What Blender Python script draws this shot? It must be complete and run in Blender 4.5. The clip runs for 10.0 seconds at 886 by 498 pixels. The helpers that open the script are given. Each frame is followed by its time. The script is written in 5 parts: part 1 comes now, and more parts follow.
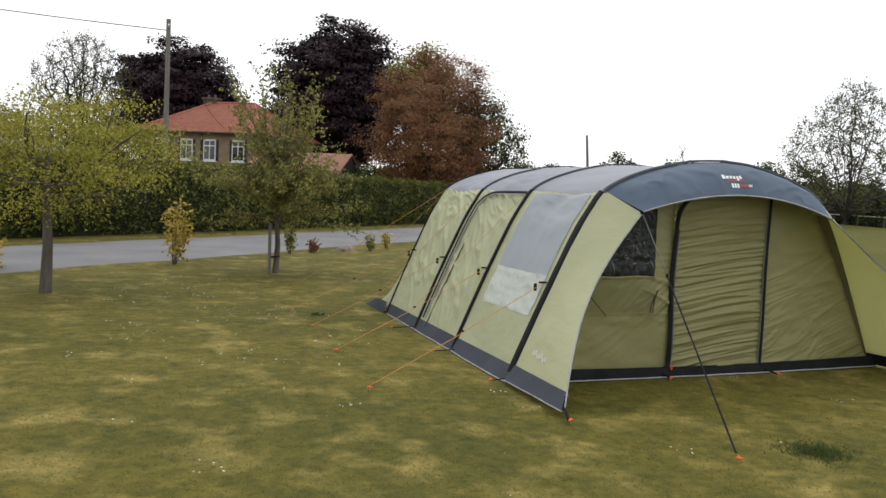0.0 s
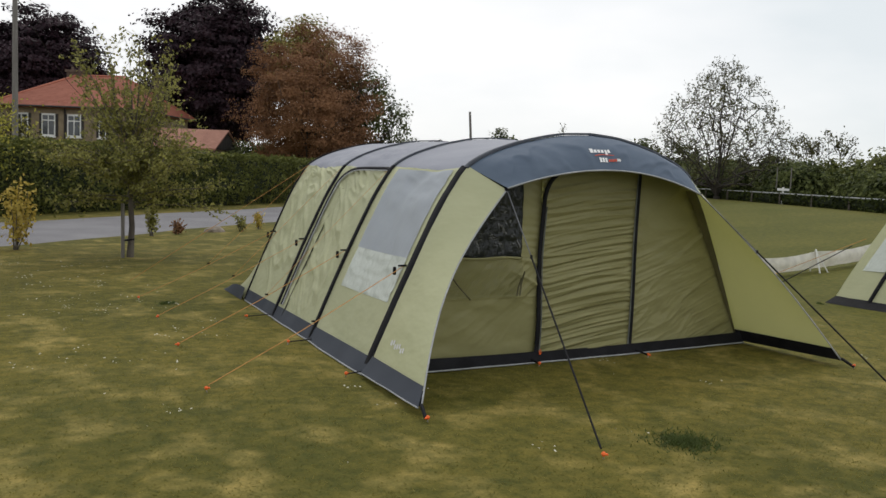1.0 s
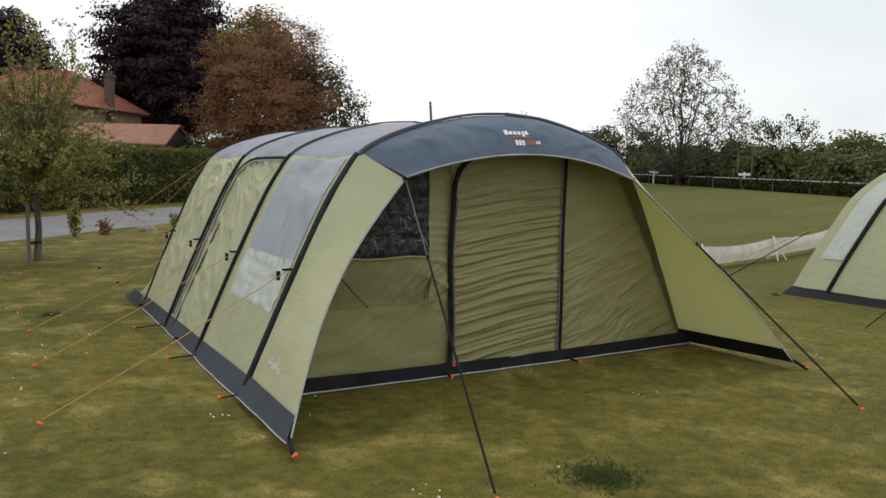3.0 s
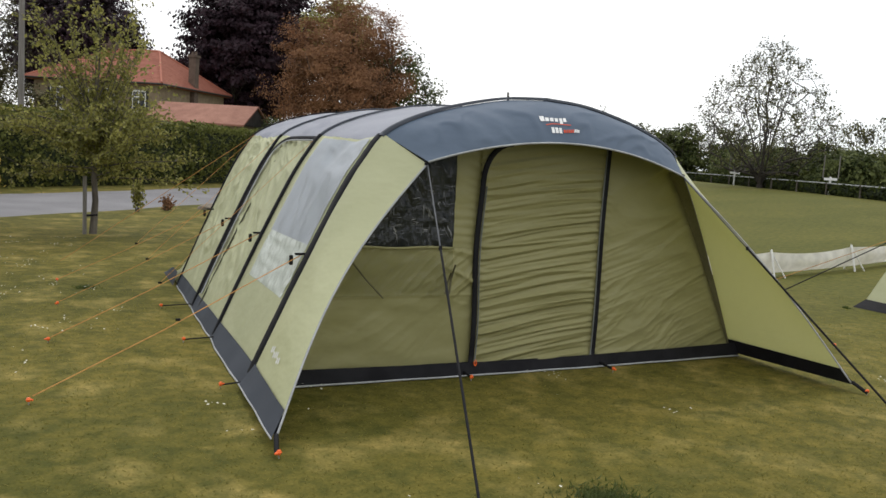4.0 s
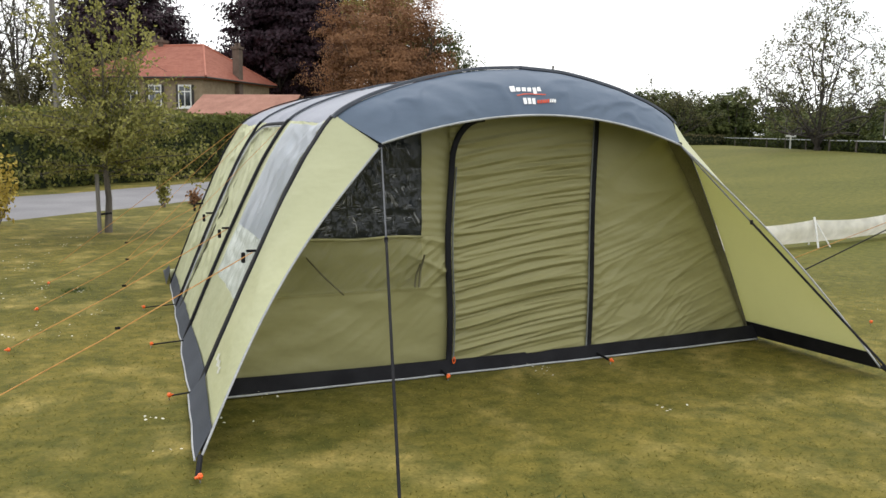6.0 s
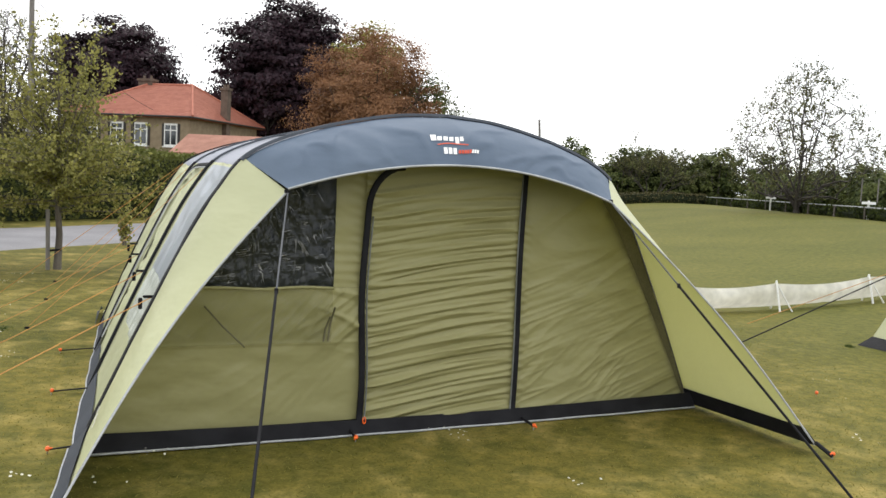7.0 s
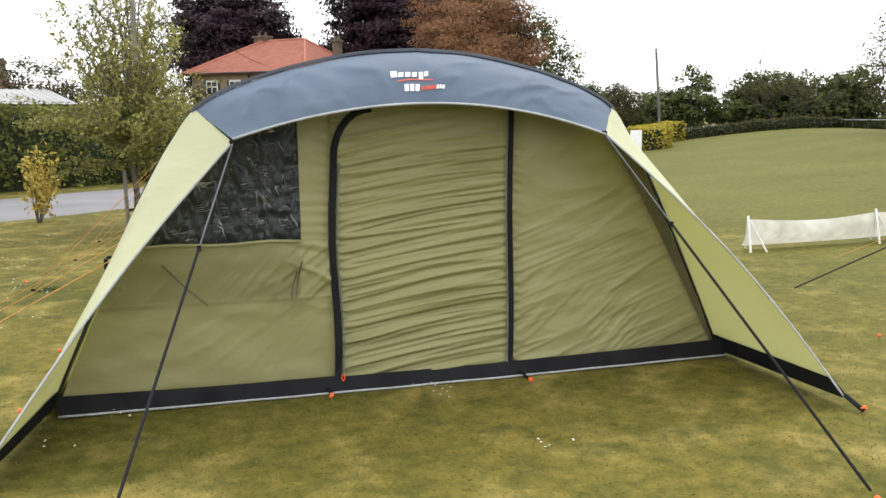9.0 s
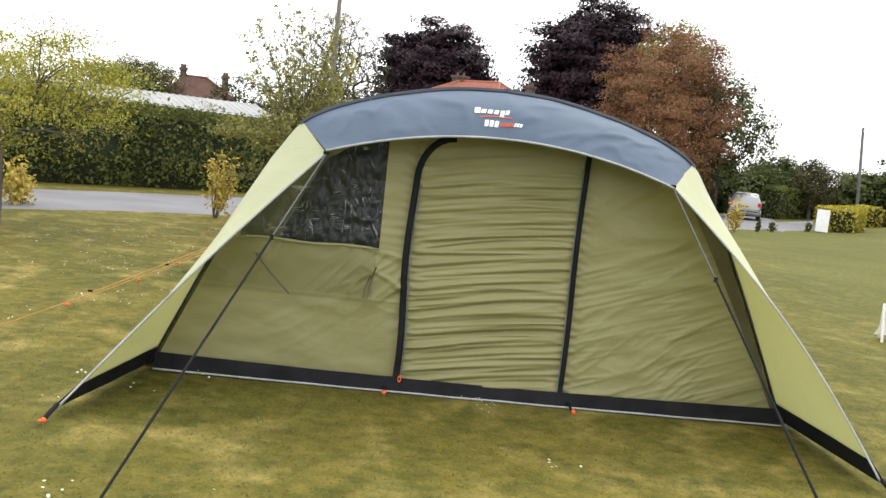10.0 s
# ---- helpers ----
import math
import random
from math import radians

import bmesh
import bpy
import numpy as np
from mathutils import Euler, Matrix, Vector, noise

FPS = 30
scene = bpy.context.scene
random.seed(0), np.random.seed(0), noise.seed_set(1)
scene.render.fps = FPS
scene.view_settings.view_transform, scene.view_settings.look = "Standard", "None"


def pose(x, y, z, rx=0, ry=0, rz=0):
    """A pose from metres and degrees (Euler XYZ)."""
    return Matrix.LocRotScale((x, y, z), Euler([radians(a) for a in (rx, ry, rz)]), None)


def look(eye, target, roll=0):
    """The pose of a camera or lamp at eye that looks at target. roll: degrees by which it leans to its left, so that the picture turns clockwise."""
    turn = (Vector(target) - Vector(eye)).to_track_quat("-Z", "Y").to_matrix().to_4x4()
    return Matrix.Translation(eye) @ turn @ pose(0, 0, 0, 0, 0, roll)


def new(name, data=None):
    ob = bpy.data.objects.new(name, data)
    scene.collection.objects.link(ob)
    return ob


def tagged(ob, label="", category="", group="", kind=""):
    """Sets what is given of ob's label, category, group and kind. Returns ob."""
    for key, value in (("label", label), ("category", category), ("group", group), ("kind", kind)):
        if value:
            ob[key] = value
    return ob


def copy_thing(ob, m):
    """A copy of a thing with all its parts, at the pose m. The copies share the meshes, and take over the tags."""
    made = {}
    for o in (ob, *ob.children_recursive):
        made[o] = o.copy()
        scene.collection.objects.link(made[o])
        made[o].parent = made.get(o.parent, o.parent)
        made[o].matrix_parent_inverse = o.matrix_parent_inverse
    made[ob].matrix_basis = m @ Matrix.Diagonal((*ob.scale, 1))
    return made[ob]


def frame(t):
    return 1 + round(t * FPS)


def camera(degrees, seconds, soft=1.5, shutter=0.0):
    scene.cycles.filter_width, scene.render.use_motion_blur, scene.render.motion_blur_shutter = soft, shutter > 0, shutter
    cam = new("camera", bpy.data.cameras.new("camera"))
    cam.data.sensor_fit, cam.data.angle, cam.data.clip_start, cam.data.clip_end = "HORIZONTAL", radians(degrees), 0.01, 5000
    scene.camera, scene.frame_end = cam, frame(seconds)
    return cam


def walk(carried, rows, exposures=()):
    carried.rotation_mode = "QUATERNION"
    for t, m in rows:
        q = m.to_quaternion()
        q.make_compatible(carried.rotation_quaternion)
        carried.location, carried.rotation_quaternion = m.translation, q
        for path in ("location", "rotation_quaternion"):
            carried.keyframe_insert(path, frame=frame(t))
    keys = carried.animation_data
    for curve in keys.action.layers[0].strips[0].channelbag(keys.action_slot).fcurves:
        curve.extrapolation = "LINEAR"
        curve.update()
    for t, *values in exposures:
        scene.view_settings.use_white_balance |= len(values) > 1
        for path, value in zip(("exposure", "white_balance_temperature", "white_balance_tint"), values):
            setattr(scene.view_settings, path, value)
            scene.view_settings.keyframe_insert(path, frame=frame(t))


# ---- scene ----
cam = camera(54.9, 10.0)
EXPOSURES = [(0, -0.15), (1.0, -0.43), (2.5, -0.38), (4.0, -0.08), (4.5, 0.2), (5.0, 0.16), (6.5, 0.50), (8.0, 0.55), (9.0, 0.75), (10.0, 0.76)]
PATH = [
    (0, (-5.889, -6.739, 1.687), (-5.101, -4.905, 1.552), 2.8),
    (0.5, (-5.654, -6.514, 1.688), (-4.747, -4.735, 1.574), 1.4),
    (1, (-5.337, -6.283, 1.69), (-4.317, -4.572, 1.514), 2.5),
    (1.5, (-5.135, -6.046, 1.697), (-3.97, -4.428, 1.541), 1.0),
    (2, (-4.88, -5.961, 1.666), (-3.772, -4.3, 1.562), 2.0),
    (2.5, (-4.563, -5.879, 1.69), (-3.529, -4.176, 1.527), 2.0),
    (2.7, (-4.46, -5.829, 1.687), (-3.375, -4.16, 1.495), 1.6),
    (3.8, (-3.885, -5.566, 1.648), (-2.899, -3.838, 1.446), 1.9),
    (4, (-3.766, -5.583, 1.65), (-2.843, -3.823, 1.429), 3.7),
    (4.5, (-3.556, -5.521, 1.662), (-2.671, -3.741, 1.441), 1.0),
    (5, (-3.396, -5.402, 1.661), (-2.552, -3.598, 1.484), 2.3),
    (5.2, (-3.308, -5.369, 1.668), (-2.431, -3.591, 1.409), 1.4),
    (6.5, (-2.687, -5.348, 1.672), (-1.933, -3.514, 1.411), 0.8),
    (7, (-2.388, -5.289, 1.686), (-1.565, -3.473, 1.526), 2.9),
    (7.5, (-2.104, -5.259, 1.653), (-1.353, -3.424, 1.394), 1.4),
    (8, (-1.87, -5.33, 1.679), (-1.364, -3.414, 1.409), 1.3),
    (8.5, (-1.649, -5.383, 1.646), (-1.126, -3.474, 1.355), 1.0),
    (9, (-1.318, -5.263, 1.689), (-0.785, -3.358, 1.389), -0.5),
    (9.5, (-0.893, -5.451, 1.664), (-0.645, -3.477, 1.46), 1.8),
    (10, (-0.684, -5.835, 1.632), (-0.559, -3.85, 1.418), 6.2),
]
walk(cam, [(t, look(e, g, r)) for t, e, g, r in PATH], EXPOSURES)

# ---- world, sun, exposure ----

world = bpy.data.worlds.new("overcast_sky")
scene.world = world
world.use_nodes = True
wn = world.node_tree
wn.nodes.clear()
w_out = wn.nodes.new("ShaderNodeOutputWorld")
w_bg = wn.nodes.new("ShaderNodeBackground")
w_sky = wn.nodes.new("ShaderNodeTexSky")
w_sky.sky_type = 'NISHITA'
w_sky.sun_disc = False
w_sky.sun_elevation = radians(48)
w_sky.sun_rotation = radians(34)
w_co = wn.nodes.new("ShaderNodeTexCoord")
w_map = wn.nodes.new("ShaderNodeMapping")
w_map.inputs["Scale"].default_value = (1.0, 1.0, 3.2)
w_noise = wn.nodes.new("ShaderNodeTexNoise")
w_noise.inputs["Scale"].default_value = 1.7
w_noise.inputs["Detail"].default_value = 6
w_ramp = wn.nodes.new("ShaderNodeValToRGB")
w_ramp.color_ramp.elements[0].position, w_ramp.color_ramp.elements[0].color = 0.36, (10.4, 11.0, 11.3, 1)
w_ramp.color_ramp.elements[1].position, w_ramp.color_ramp.elements[1].color = 0.60, (13.5, 13.4, 13.4, 1)
w_mix = wn.nodes.new("ShaderNodeMixRGB")
w_mix.inputs[0].default_value = 0.9
wn.links.new(w_co.outputs["Generated"], w_map.inputs[0])
wn.links.new(w_map.outputs[0], w_noise.inputs["Vector"])
wn.links.new(w_noise.outputs["Fac"], w_ramp.inputs[0])
wn.links.new(w_sky.outputs[0], w_mix.inputs[1])
wn.links.new(w_ramp.outputs[0], w_mix.inputs[2])
wn.links.new(w_mix.outputs[0], w_bg.inputs[0])
wn.links.new(w_bg.outputs[0], w_out.inputs[0])
w_bg.inputs["Strength"].default_value = 0.107
sun = new("sun", bpy.data.lights.new("sun", 'SUN'))
sun.data.energy, sun.data.angle, sun.data.color = 0.95, radians(14), (1.0, 0.95, 0.86)
sun.matrix_world = look((3.6, 5.3, 9), (0, 0, 0))

# ---- materials ----
def ramp_node(nt, a, b, lo=0.3, hi=0.7):
    r = nt.nodes.new("ShaderNodeValToRGB")
    r.color_ramp.elements[0].position, r.color_ramp.elements[1].position = lo, hi
    r.color_ramp.elements[0].color, r.color_ramp.elements[1].color = (*a, 1), (*b, 1)
    return r


def noise_node(nt, scale, detail=4, stretch=(1, 1, 1)):
    co = nt.nodes.new("ShaderNodeTexCoord")
    mp = nt.nodes.new("ShaderNodeMapping")
    mp.inputs["Scale"].default_value = stretch
    n = nt.nodes.new("ShaderNodeTexNoise")
    n.inputs["Scale"].default_value, n.inputs["Detail"].default_value = scale, detail
    nt.links.new(co.outputs["Object"], mp.inputs[0])
    nt.links.new(mp.outputs[0], n.inputs["Vector"])
    return n


def mix_node(nt, a, b, fac, mode='MIX'):
    m = nt.nodes.new("ShaderNodeMixRGB")
    m.blend_type = mode
    for k, v in ((0, fac), (1, a), (2, b)):
        if isinstance(v, bpy.types.NodeSocket):
            nt.links.new(v, m.inputs[k])
        elif k == 0:
            m.inputs[0].default_value = v
        else:
            m.inputs[k].default_value = (*v, 1)
    return m.outputs[0]


def material(name, a, b, scale=8, rough=0.7, metal=0.0, fine=60, bump=0.2, bump_d=0.01, stretch=(1, 1, 1), translucent=0.0, spec=0.4, island=False, through_tint=(1, 1, 1), crumple=0.0, leafy=0.36):
    """Two-scale procedural surface between colours a and b."""
    m = bpy.data.materials.new(name)
    m.use_nodes = True
    nt = m.node_tree
    p = nt.nodes["Principled BSDF"]
    n1, n2 = noise_node(nt, scale, 4, stretch), noise_node(nt, fine, 3, stretch)
    r1 = ramp_node(nt, a, b)
    if island:
        geo = nt.nodes.new("ShaderNodeNewGeometry")
        add = nt.nodes.new("ShaderNodeMath")
        add.operation = 'MULTIPLY_ADD'
        add.inputs[1].default_value, add.inputs[2].default_value = leafy, 0.23 - leafy / 2
        nt.links.new(geo.outputs["Random Per Island"], add.inputs[0])
        add2 = nt.nodes.new("ShaderNodeMath")
        add2.operation = 'MULTIPLY_ADD'
        add2.inputs[1].default_value = 0.6
        nt.links.new(n1.outputs["Fac"], add2.inputs[0])
        nt.links.new(add.outputs[0], add2.inputs[2])
        nt.links.new(add2.outputs[0], r1.inputs[0])
    else:
        nt.links.new(n1.outputs["Fac"], r1.inputs[0])
    r2 = ramp_node(nt, (0.86, 0.86, 0.86), (1.1, 1.1, 1.1))
    nt.links.new(n2.outputs["Fac"], r2.inputs[0])
    col = mix_node(nt, r1.outputs[0], r2.outputs[0], 1.0, 'MULTIPLY')
    nt.links.new(col, p.inputs["Base Color"])
    p.inputs["Roughness"].default_value, p.inputs["Metallic"].default_value = rough, metal
    p.inputs["Specular IOR Level"].default_value = spec
    if crumple:
        n3 = noise_node(nt, 2.6, 3, (0.8, 1.0, 1.7))
        b3 = nt.nodes.new("ShaderNodeBump")
        b3.inputs["Strength"].default_value, b3.inputs["Distance"].default_value = crumple, 0.05
        nt.links.new(n3.outputs["Fac"], b3.inputs["Height"])
        nt.links.new(b3.outputs[0], p.inputs["Normal"])
    elif bump:
        bp = nt.nodes.new("ShaderNodeBump")
        bp.inputs["Strength"].default_value, bp.inputs["Distance"].default_value = bump, bump_d
        nt.links.new(n2.outputs["Fac"], bp.inputs["Height"])
        nt.links.new(bp.outputs[0], p.inputs["Normal"])
    if translucent:
        tr = nt.nodes.new("ShaderNodeBsdfTranslucent")
        nt.links.new(mix_node(nt, col, through_tint, 1.0, 'MULTIPLY'), tr.inputs[0])
        mx = nt.nodes.new("ShaderNodeMixShader")
        mx.inputs[0].default_value = translucent
        nt.links.new(p.outputs[0], mx.inputs[1])
        nt.links.new(tr.outputs[0], mx.inputs[2])
        nt.links.new(mx.outputs[0], nt.nodes["Material Output"].inputs[0])
    return m


def vinyl(name, tint, clear, base, rough=0.12, bump=0.5, scale=7, crease=0.0):
    """Clear flexible plastic sheet with creases: part see-through, part glossy; crease sets the brightness of painted
    glints.
    """
    m = bpy.data.materials.new(name)
    m.use_nodes = True
    nt = m.node_tree
    p = nt.nodes["Principled BSDF"]
    p.inputs["Base Color"].default_value = (*base, 1)
    p.inputs["Roughness"].default_value = rough
    n = noise_node(nt, scale, 5, (1, 1, 0.5))
    bp = nt.nodes.new("ShaderNodeBump")
    bp.inputs["Strength"].default_value, bp.inputs["Distance"].default_value = bump, 0.06
    nt.links.new(n.outputs["Fac"], bp.inputs["Height"])
    nt.links.new(bp.outputs[0], p.inputs["Normal"])
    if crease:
        # glints on creases painted as pale lines, level near the top and slanting elsewhere
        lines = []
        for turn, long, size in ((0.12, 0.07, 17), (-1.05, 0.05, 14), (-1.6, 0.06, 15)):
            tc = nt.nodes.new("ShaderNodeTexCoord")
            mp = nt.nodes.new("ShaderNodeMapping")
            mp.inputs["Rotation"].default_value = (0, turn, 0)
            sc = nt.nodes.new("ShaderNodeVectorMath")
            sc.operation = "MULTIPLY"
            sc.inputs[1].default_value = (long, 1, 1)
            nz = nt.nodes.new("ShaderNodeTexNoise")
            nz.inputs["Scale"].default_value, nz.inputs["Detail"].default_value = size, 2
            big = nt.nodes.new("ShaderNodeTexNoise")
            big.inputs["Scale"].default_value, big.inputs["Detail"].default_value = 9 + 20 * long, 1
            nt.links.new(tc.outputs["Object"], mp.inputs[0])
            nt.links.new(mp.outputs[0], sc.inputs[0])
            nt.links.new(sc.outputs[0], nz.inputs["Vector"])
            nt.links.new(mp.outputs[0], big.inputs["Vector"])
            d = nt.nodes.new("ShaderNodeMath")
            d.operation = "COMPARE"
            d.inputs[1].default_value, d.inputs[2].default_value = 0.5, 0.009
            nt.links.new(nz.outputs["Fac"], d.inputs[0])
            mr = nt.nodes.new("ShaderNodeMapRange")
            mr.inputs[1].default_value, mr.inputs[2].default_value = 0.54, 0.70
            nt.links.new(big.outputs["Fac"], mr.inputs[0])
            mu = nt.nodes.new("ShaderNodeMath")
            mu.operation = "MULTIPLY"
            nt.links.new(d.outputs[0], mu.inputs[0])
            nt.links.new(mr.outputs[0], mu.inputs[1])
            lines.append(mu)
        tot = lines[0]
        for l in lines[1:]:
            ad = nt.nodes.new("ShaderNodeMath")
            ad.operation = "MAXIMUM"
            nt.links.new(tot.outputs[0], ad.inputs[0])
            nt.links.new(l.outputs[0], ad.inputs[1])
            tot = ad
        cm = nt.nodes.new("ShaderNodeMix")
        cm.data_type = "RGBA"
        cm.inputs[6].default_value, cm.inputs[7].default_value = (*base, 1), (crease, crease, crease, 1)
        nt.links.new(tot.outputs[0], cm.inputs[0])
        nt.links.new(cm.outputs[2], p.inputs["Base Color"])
    tr = nt.nodes.new("ShaderNodeBsdfTransparent")
    tr.inputs[0].default_value = (*tint, 1)
    mx = nt.nodes.new("ShaderNodeMixShader")
    mx.inputs[0].default_value = clear
    nt.links.new(p.outputs[0], mx.inputs[1])
    nt.links.new(tr.outputs[0], mx.inputs[2])
    nt.links.new(mx.outputs[0], nt.nodes["Material Output"].inputs[0])
    return m


def lawn_material():
    """Mown grass: green and straw patches at several scales."""
    m = bpy.data.materials.new("lawn")
    m.use_nodes = True
    nt = m.node_tree
    p = nt.nodes["Principled BSDF"]
    big, mid, fine, tuft = noise_node(nt, 0.35, 5), noise_node(nt, 1.9, 6), noise_node(nt, 60, 6), noise_node(nt, 10, 6)
    r0 = ramp_node(nt, (0.080, 0.077, 0.015), (0.142, 0.119, 0.026), 0.35, 0.65)
    nt.links.new(big.outputs["Fac"], r0.inputs[0])
    r1 = ramp_node(nt, (0, 0, 0), (0.95, 0.95, 0.95), 0.50, 0.71)
    nt.links.new(mid.outputs["Fac"], r1.inputs[0])
    c = mix_node(nt, r0.outputs[0], (0.25, 0.20, 0.065), r1.outputs[0])
    blot = noise_node(nt, 3.4, 5)
    rb = ramp_node(nt, (0.75, 0.75, 0.75), (0, 0, 0), 0.30, 0.50)
    nt.links.new(blot.outputs["Fac"], rb.inputs[0])
    c = mix_node(nt, c, (0.062, 0.066, 0.014), rb.outputs[0])
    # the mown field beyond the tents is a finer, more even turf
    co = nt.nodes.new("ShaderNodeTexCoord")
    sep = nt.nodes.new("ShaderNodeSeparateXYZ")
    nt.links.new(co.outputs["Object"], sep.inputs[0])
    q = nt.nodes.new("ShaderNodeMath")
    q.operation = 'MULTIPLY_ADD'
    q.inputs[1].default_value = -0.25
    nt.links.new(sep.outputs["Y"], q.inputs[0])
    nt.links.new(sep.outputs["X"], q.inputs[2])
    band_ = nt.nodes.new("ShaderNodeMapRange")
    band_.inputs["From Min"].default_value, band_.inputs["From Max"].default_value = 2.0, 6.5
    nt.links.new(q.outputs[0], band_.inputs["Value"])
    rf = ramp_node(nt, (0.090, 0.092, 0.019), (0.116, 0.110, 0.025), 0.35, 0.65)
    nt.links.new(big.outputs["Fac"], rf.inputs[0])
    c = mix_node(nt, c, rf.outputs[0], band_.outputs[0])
    r2 = ramp_node(nt, (0.76, 0.78, 0.72), (1.22, 1.2, 1.18), 0.3, 0.7)
    nt.links.new(fine.outputs["Fac"], r2.inputs[0])
    c = mix_node(nt, c, r2.outputs[0], 1.0, 'MULTIPLY')
    r3 = ramp_node(nt, (0.72, 0.78, 0.7), (1.28, 1.22, 1.2), 0.32, 0.68)
    nt.links.new(tuft.outputs["Fac"], r3.inputs[0])
    c = mix_node(nt, c, r3.outputs[0], 1.0, 'MULTIPLY')
    nt.links.new(c, p.inputs["Base Color"])
    p.inputs["Roughness"].default_value = 0.9
    p.inputs["Specular IOR Level"].default_value = 0.15
    bp = nt.nodes.new("ShaderNodeBump")
    bp.inputs["Strength"].default_value, bp.inputs["Distance"].default_value = 0.15, 0.02
    nt.links.new(fine.outputs["Fac"], bp.inputs["Height"])
    nt.links.new(bp.outputs[0], p.inputs["Normal"])
    return m


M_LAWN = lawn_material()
M_BLADE = material("grass_blade", (0.12, 0.125, 0.026), (0.28, 0.24, 0.065), 1.6, 0.8, bump=0, translucent=0.5, island=True, spec=0.2)
M_ROAD = material("asphalt_worn", (0.155, 0.15, 0.16), (0.215, 0.21, 0.22), 0.6, 0.85, fine=70, bump=0.4)
M_GREEN = material("tent_light_green", (0.53, 0.545, 0.34), (0.595, 0.605, 0.385), 1.2, 0.5, fine=500, crumple=0.45, translucent=0.25, through_tint=(1.0, 0.95, 0.42), spec=0.3)
M_OLIVE = material("tent_olive_panel", (0.318, 0.302, 0.14), (0.362, 0.342, 0.165), 1.2, 0.42, fine=500, crumple=0.4, translucent=0.22, spec=0.3)
M_SLATE = material("tent_slate_hood", (0.095, 0.128, 0.182), (0.125, 0.162, 0.22), 1.5, 0.68, fine=400, crumple=0.35, spec=0.25, translucent=0.08)
M_SLATE_D = material("tent_dark_slate_roof", (0.05, 0.062, 0.09), (0.07, 0.085, 0.115), 1.5, 0.68, fine=400, crumple=0.35, spec=0.25)
M_ROOF = material("tent_grey_roof", (0.23, 0.24, 0.285), (0.28, 0.29, 0.335), 1.5, 0.6, fine=400, bump=0.05)
M_SKIRT = material("tent_skirt_grey", (0.024, 0.031, 0.046), (0.04, 0.048, 0.066), 3, 0.6, fine=300, bump=0.08)
M_BLACK = material("black_webbing", (0.006, 0.006, 0.008), (0.014, 0.014, 0.017), 6, 0.75, fine=300, bump=0.2, spec=0.2)
M_SEAM = material("dim_grey_seam", (0.13, 0.14, 0.13), (0.2, 0.21, 0.19), 6, 0.7, bump=0)
M_PIPE = material("grey_piping", (0.30, 0.31, 0.32), (0.42, 0.43, 0.44), 6, 0.6)
M_STRAP = material("faded_grey_webbing", (0.07, 0.075, 0.085), (0.11, 0.115, 0.125), 6, 0.7, bump=0)
M_FLOOR = material("groundsheet", (0.04, 0.04, 0.045), (0.06, 0.06, 0.065), 3, 0.7)
M_CURTAIN = material("inner_curtain", (0.10, 0.10, 0.08), (0.14, 0.14, 0.11), 2, 0.8)
# last value: brightness of the glints painted into the front window's colour
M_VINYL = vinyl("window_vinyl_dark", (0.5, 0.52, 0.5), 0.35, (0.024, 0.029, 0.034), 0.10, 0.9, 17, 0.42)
# pale blue-grey base colour carries the sky's reflection on the side window
M_VINYL_S = vinyl("window_vinyl_side", (0.7, 0.72, 0.75), 0.18, (0.34, 0.375, 0.425), 0.32, 0.15, 4)
M_VINYL_P = vinyl("window_vinyl_pale", (0.8, 0.82, 0.8), 0.12, (0.56, 0.60, 0.55), 0.25, 0.6)
M_VINYL_C = vinyl("window_vinyl_over_curtain", (0.93, 0.93, 0.90), 0.76, (0.27, 0.26, 0.125), 0.09, 1.0, 12)
M_DAISY = material("daisy_petal", (0.55, 0.54, 0.42), (0.68, 0.67, 0.58), 40, 0.7, bump=0)
M_WHITE = material("white_print", (0.75, 0.75, 0.75), (0.82, 0.82, 0.82), 5, 0.6, bump=0)
M_WHITE_T = material("white_print_on_thin_fabric", (0.75, 0.75, 0.75), (0.82, 0.82, 0.82), 5, 0.6, bump=0, translucent=0.25)
M_REDP = material("red_print", (0.5, 0.06, 0.03), (0.6, 0.10, 0.05), 5, 0.6, bump=0)
M_ROPE = material("orange_guy_line", (0.48, 0.23, 0.07), (0.62, 0.31, 0.09), 30, 0.7, bump=0)
M_PEG = material("orange_peg_plastic", (0.85, 0.12, 0.02), (0.95, 0.18, 0.03), 20, 0.4, bump=0)
M_STEEL = material("galvanised_steel", (0.4, 0.4, 0.4), (0.5, 0.5, 0.5), 20, 0.4, 0.8)
M_HEDGE = material("hedge_leaves", (0.040, 0.054, 0.014), (0.185, 0.195, 0.052), 1.3, 0.6, bump=0, translucent=0.22, island=True, spec=0.12, leafy=0.13)
# near-black colour stands in for the shade deep between the leaves
M_HEDGE_IN = material("hedge_inner_shade", (0.012, 0.018, 0.006), (0.02, 0.03, 0.01), 3, 0.9)
M_BEECH = material("copper_beech_leaves", (0.010, 0.007, 0.010), (0.050, 0.027, 0.036), 1.1, 0.5, bump=0, translucent=0.1, island=True, spec=0.12, leafy=0.2)
M_RUST = material("russet_leaves", (0.135, 0.070, 0.038), (0.32, 0.165, 0.082), 0.9, 0.6, bump=0, translucent=0.25, island=True, spec=0.12, leafy=0.18)
M_BROWNGREEN = material("brown_green_leaves", (0.042, 0.042, 0.018), (0.14, 0.125, 0.058), 0.4, 0.6, bump=0, translucent=0.2, island=True, spec=0.12)
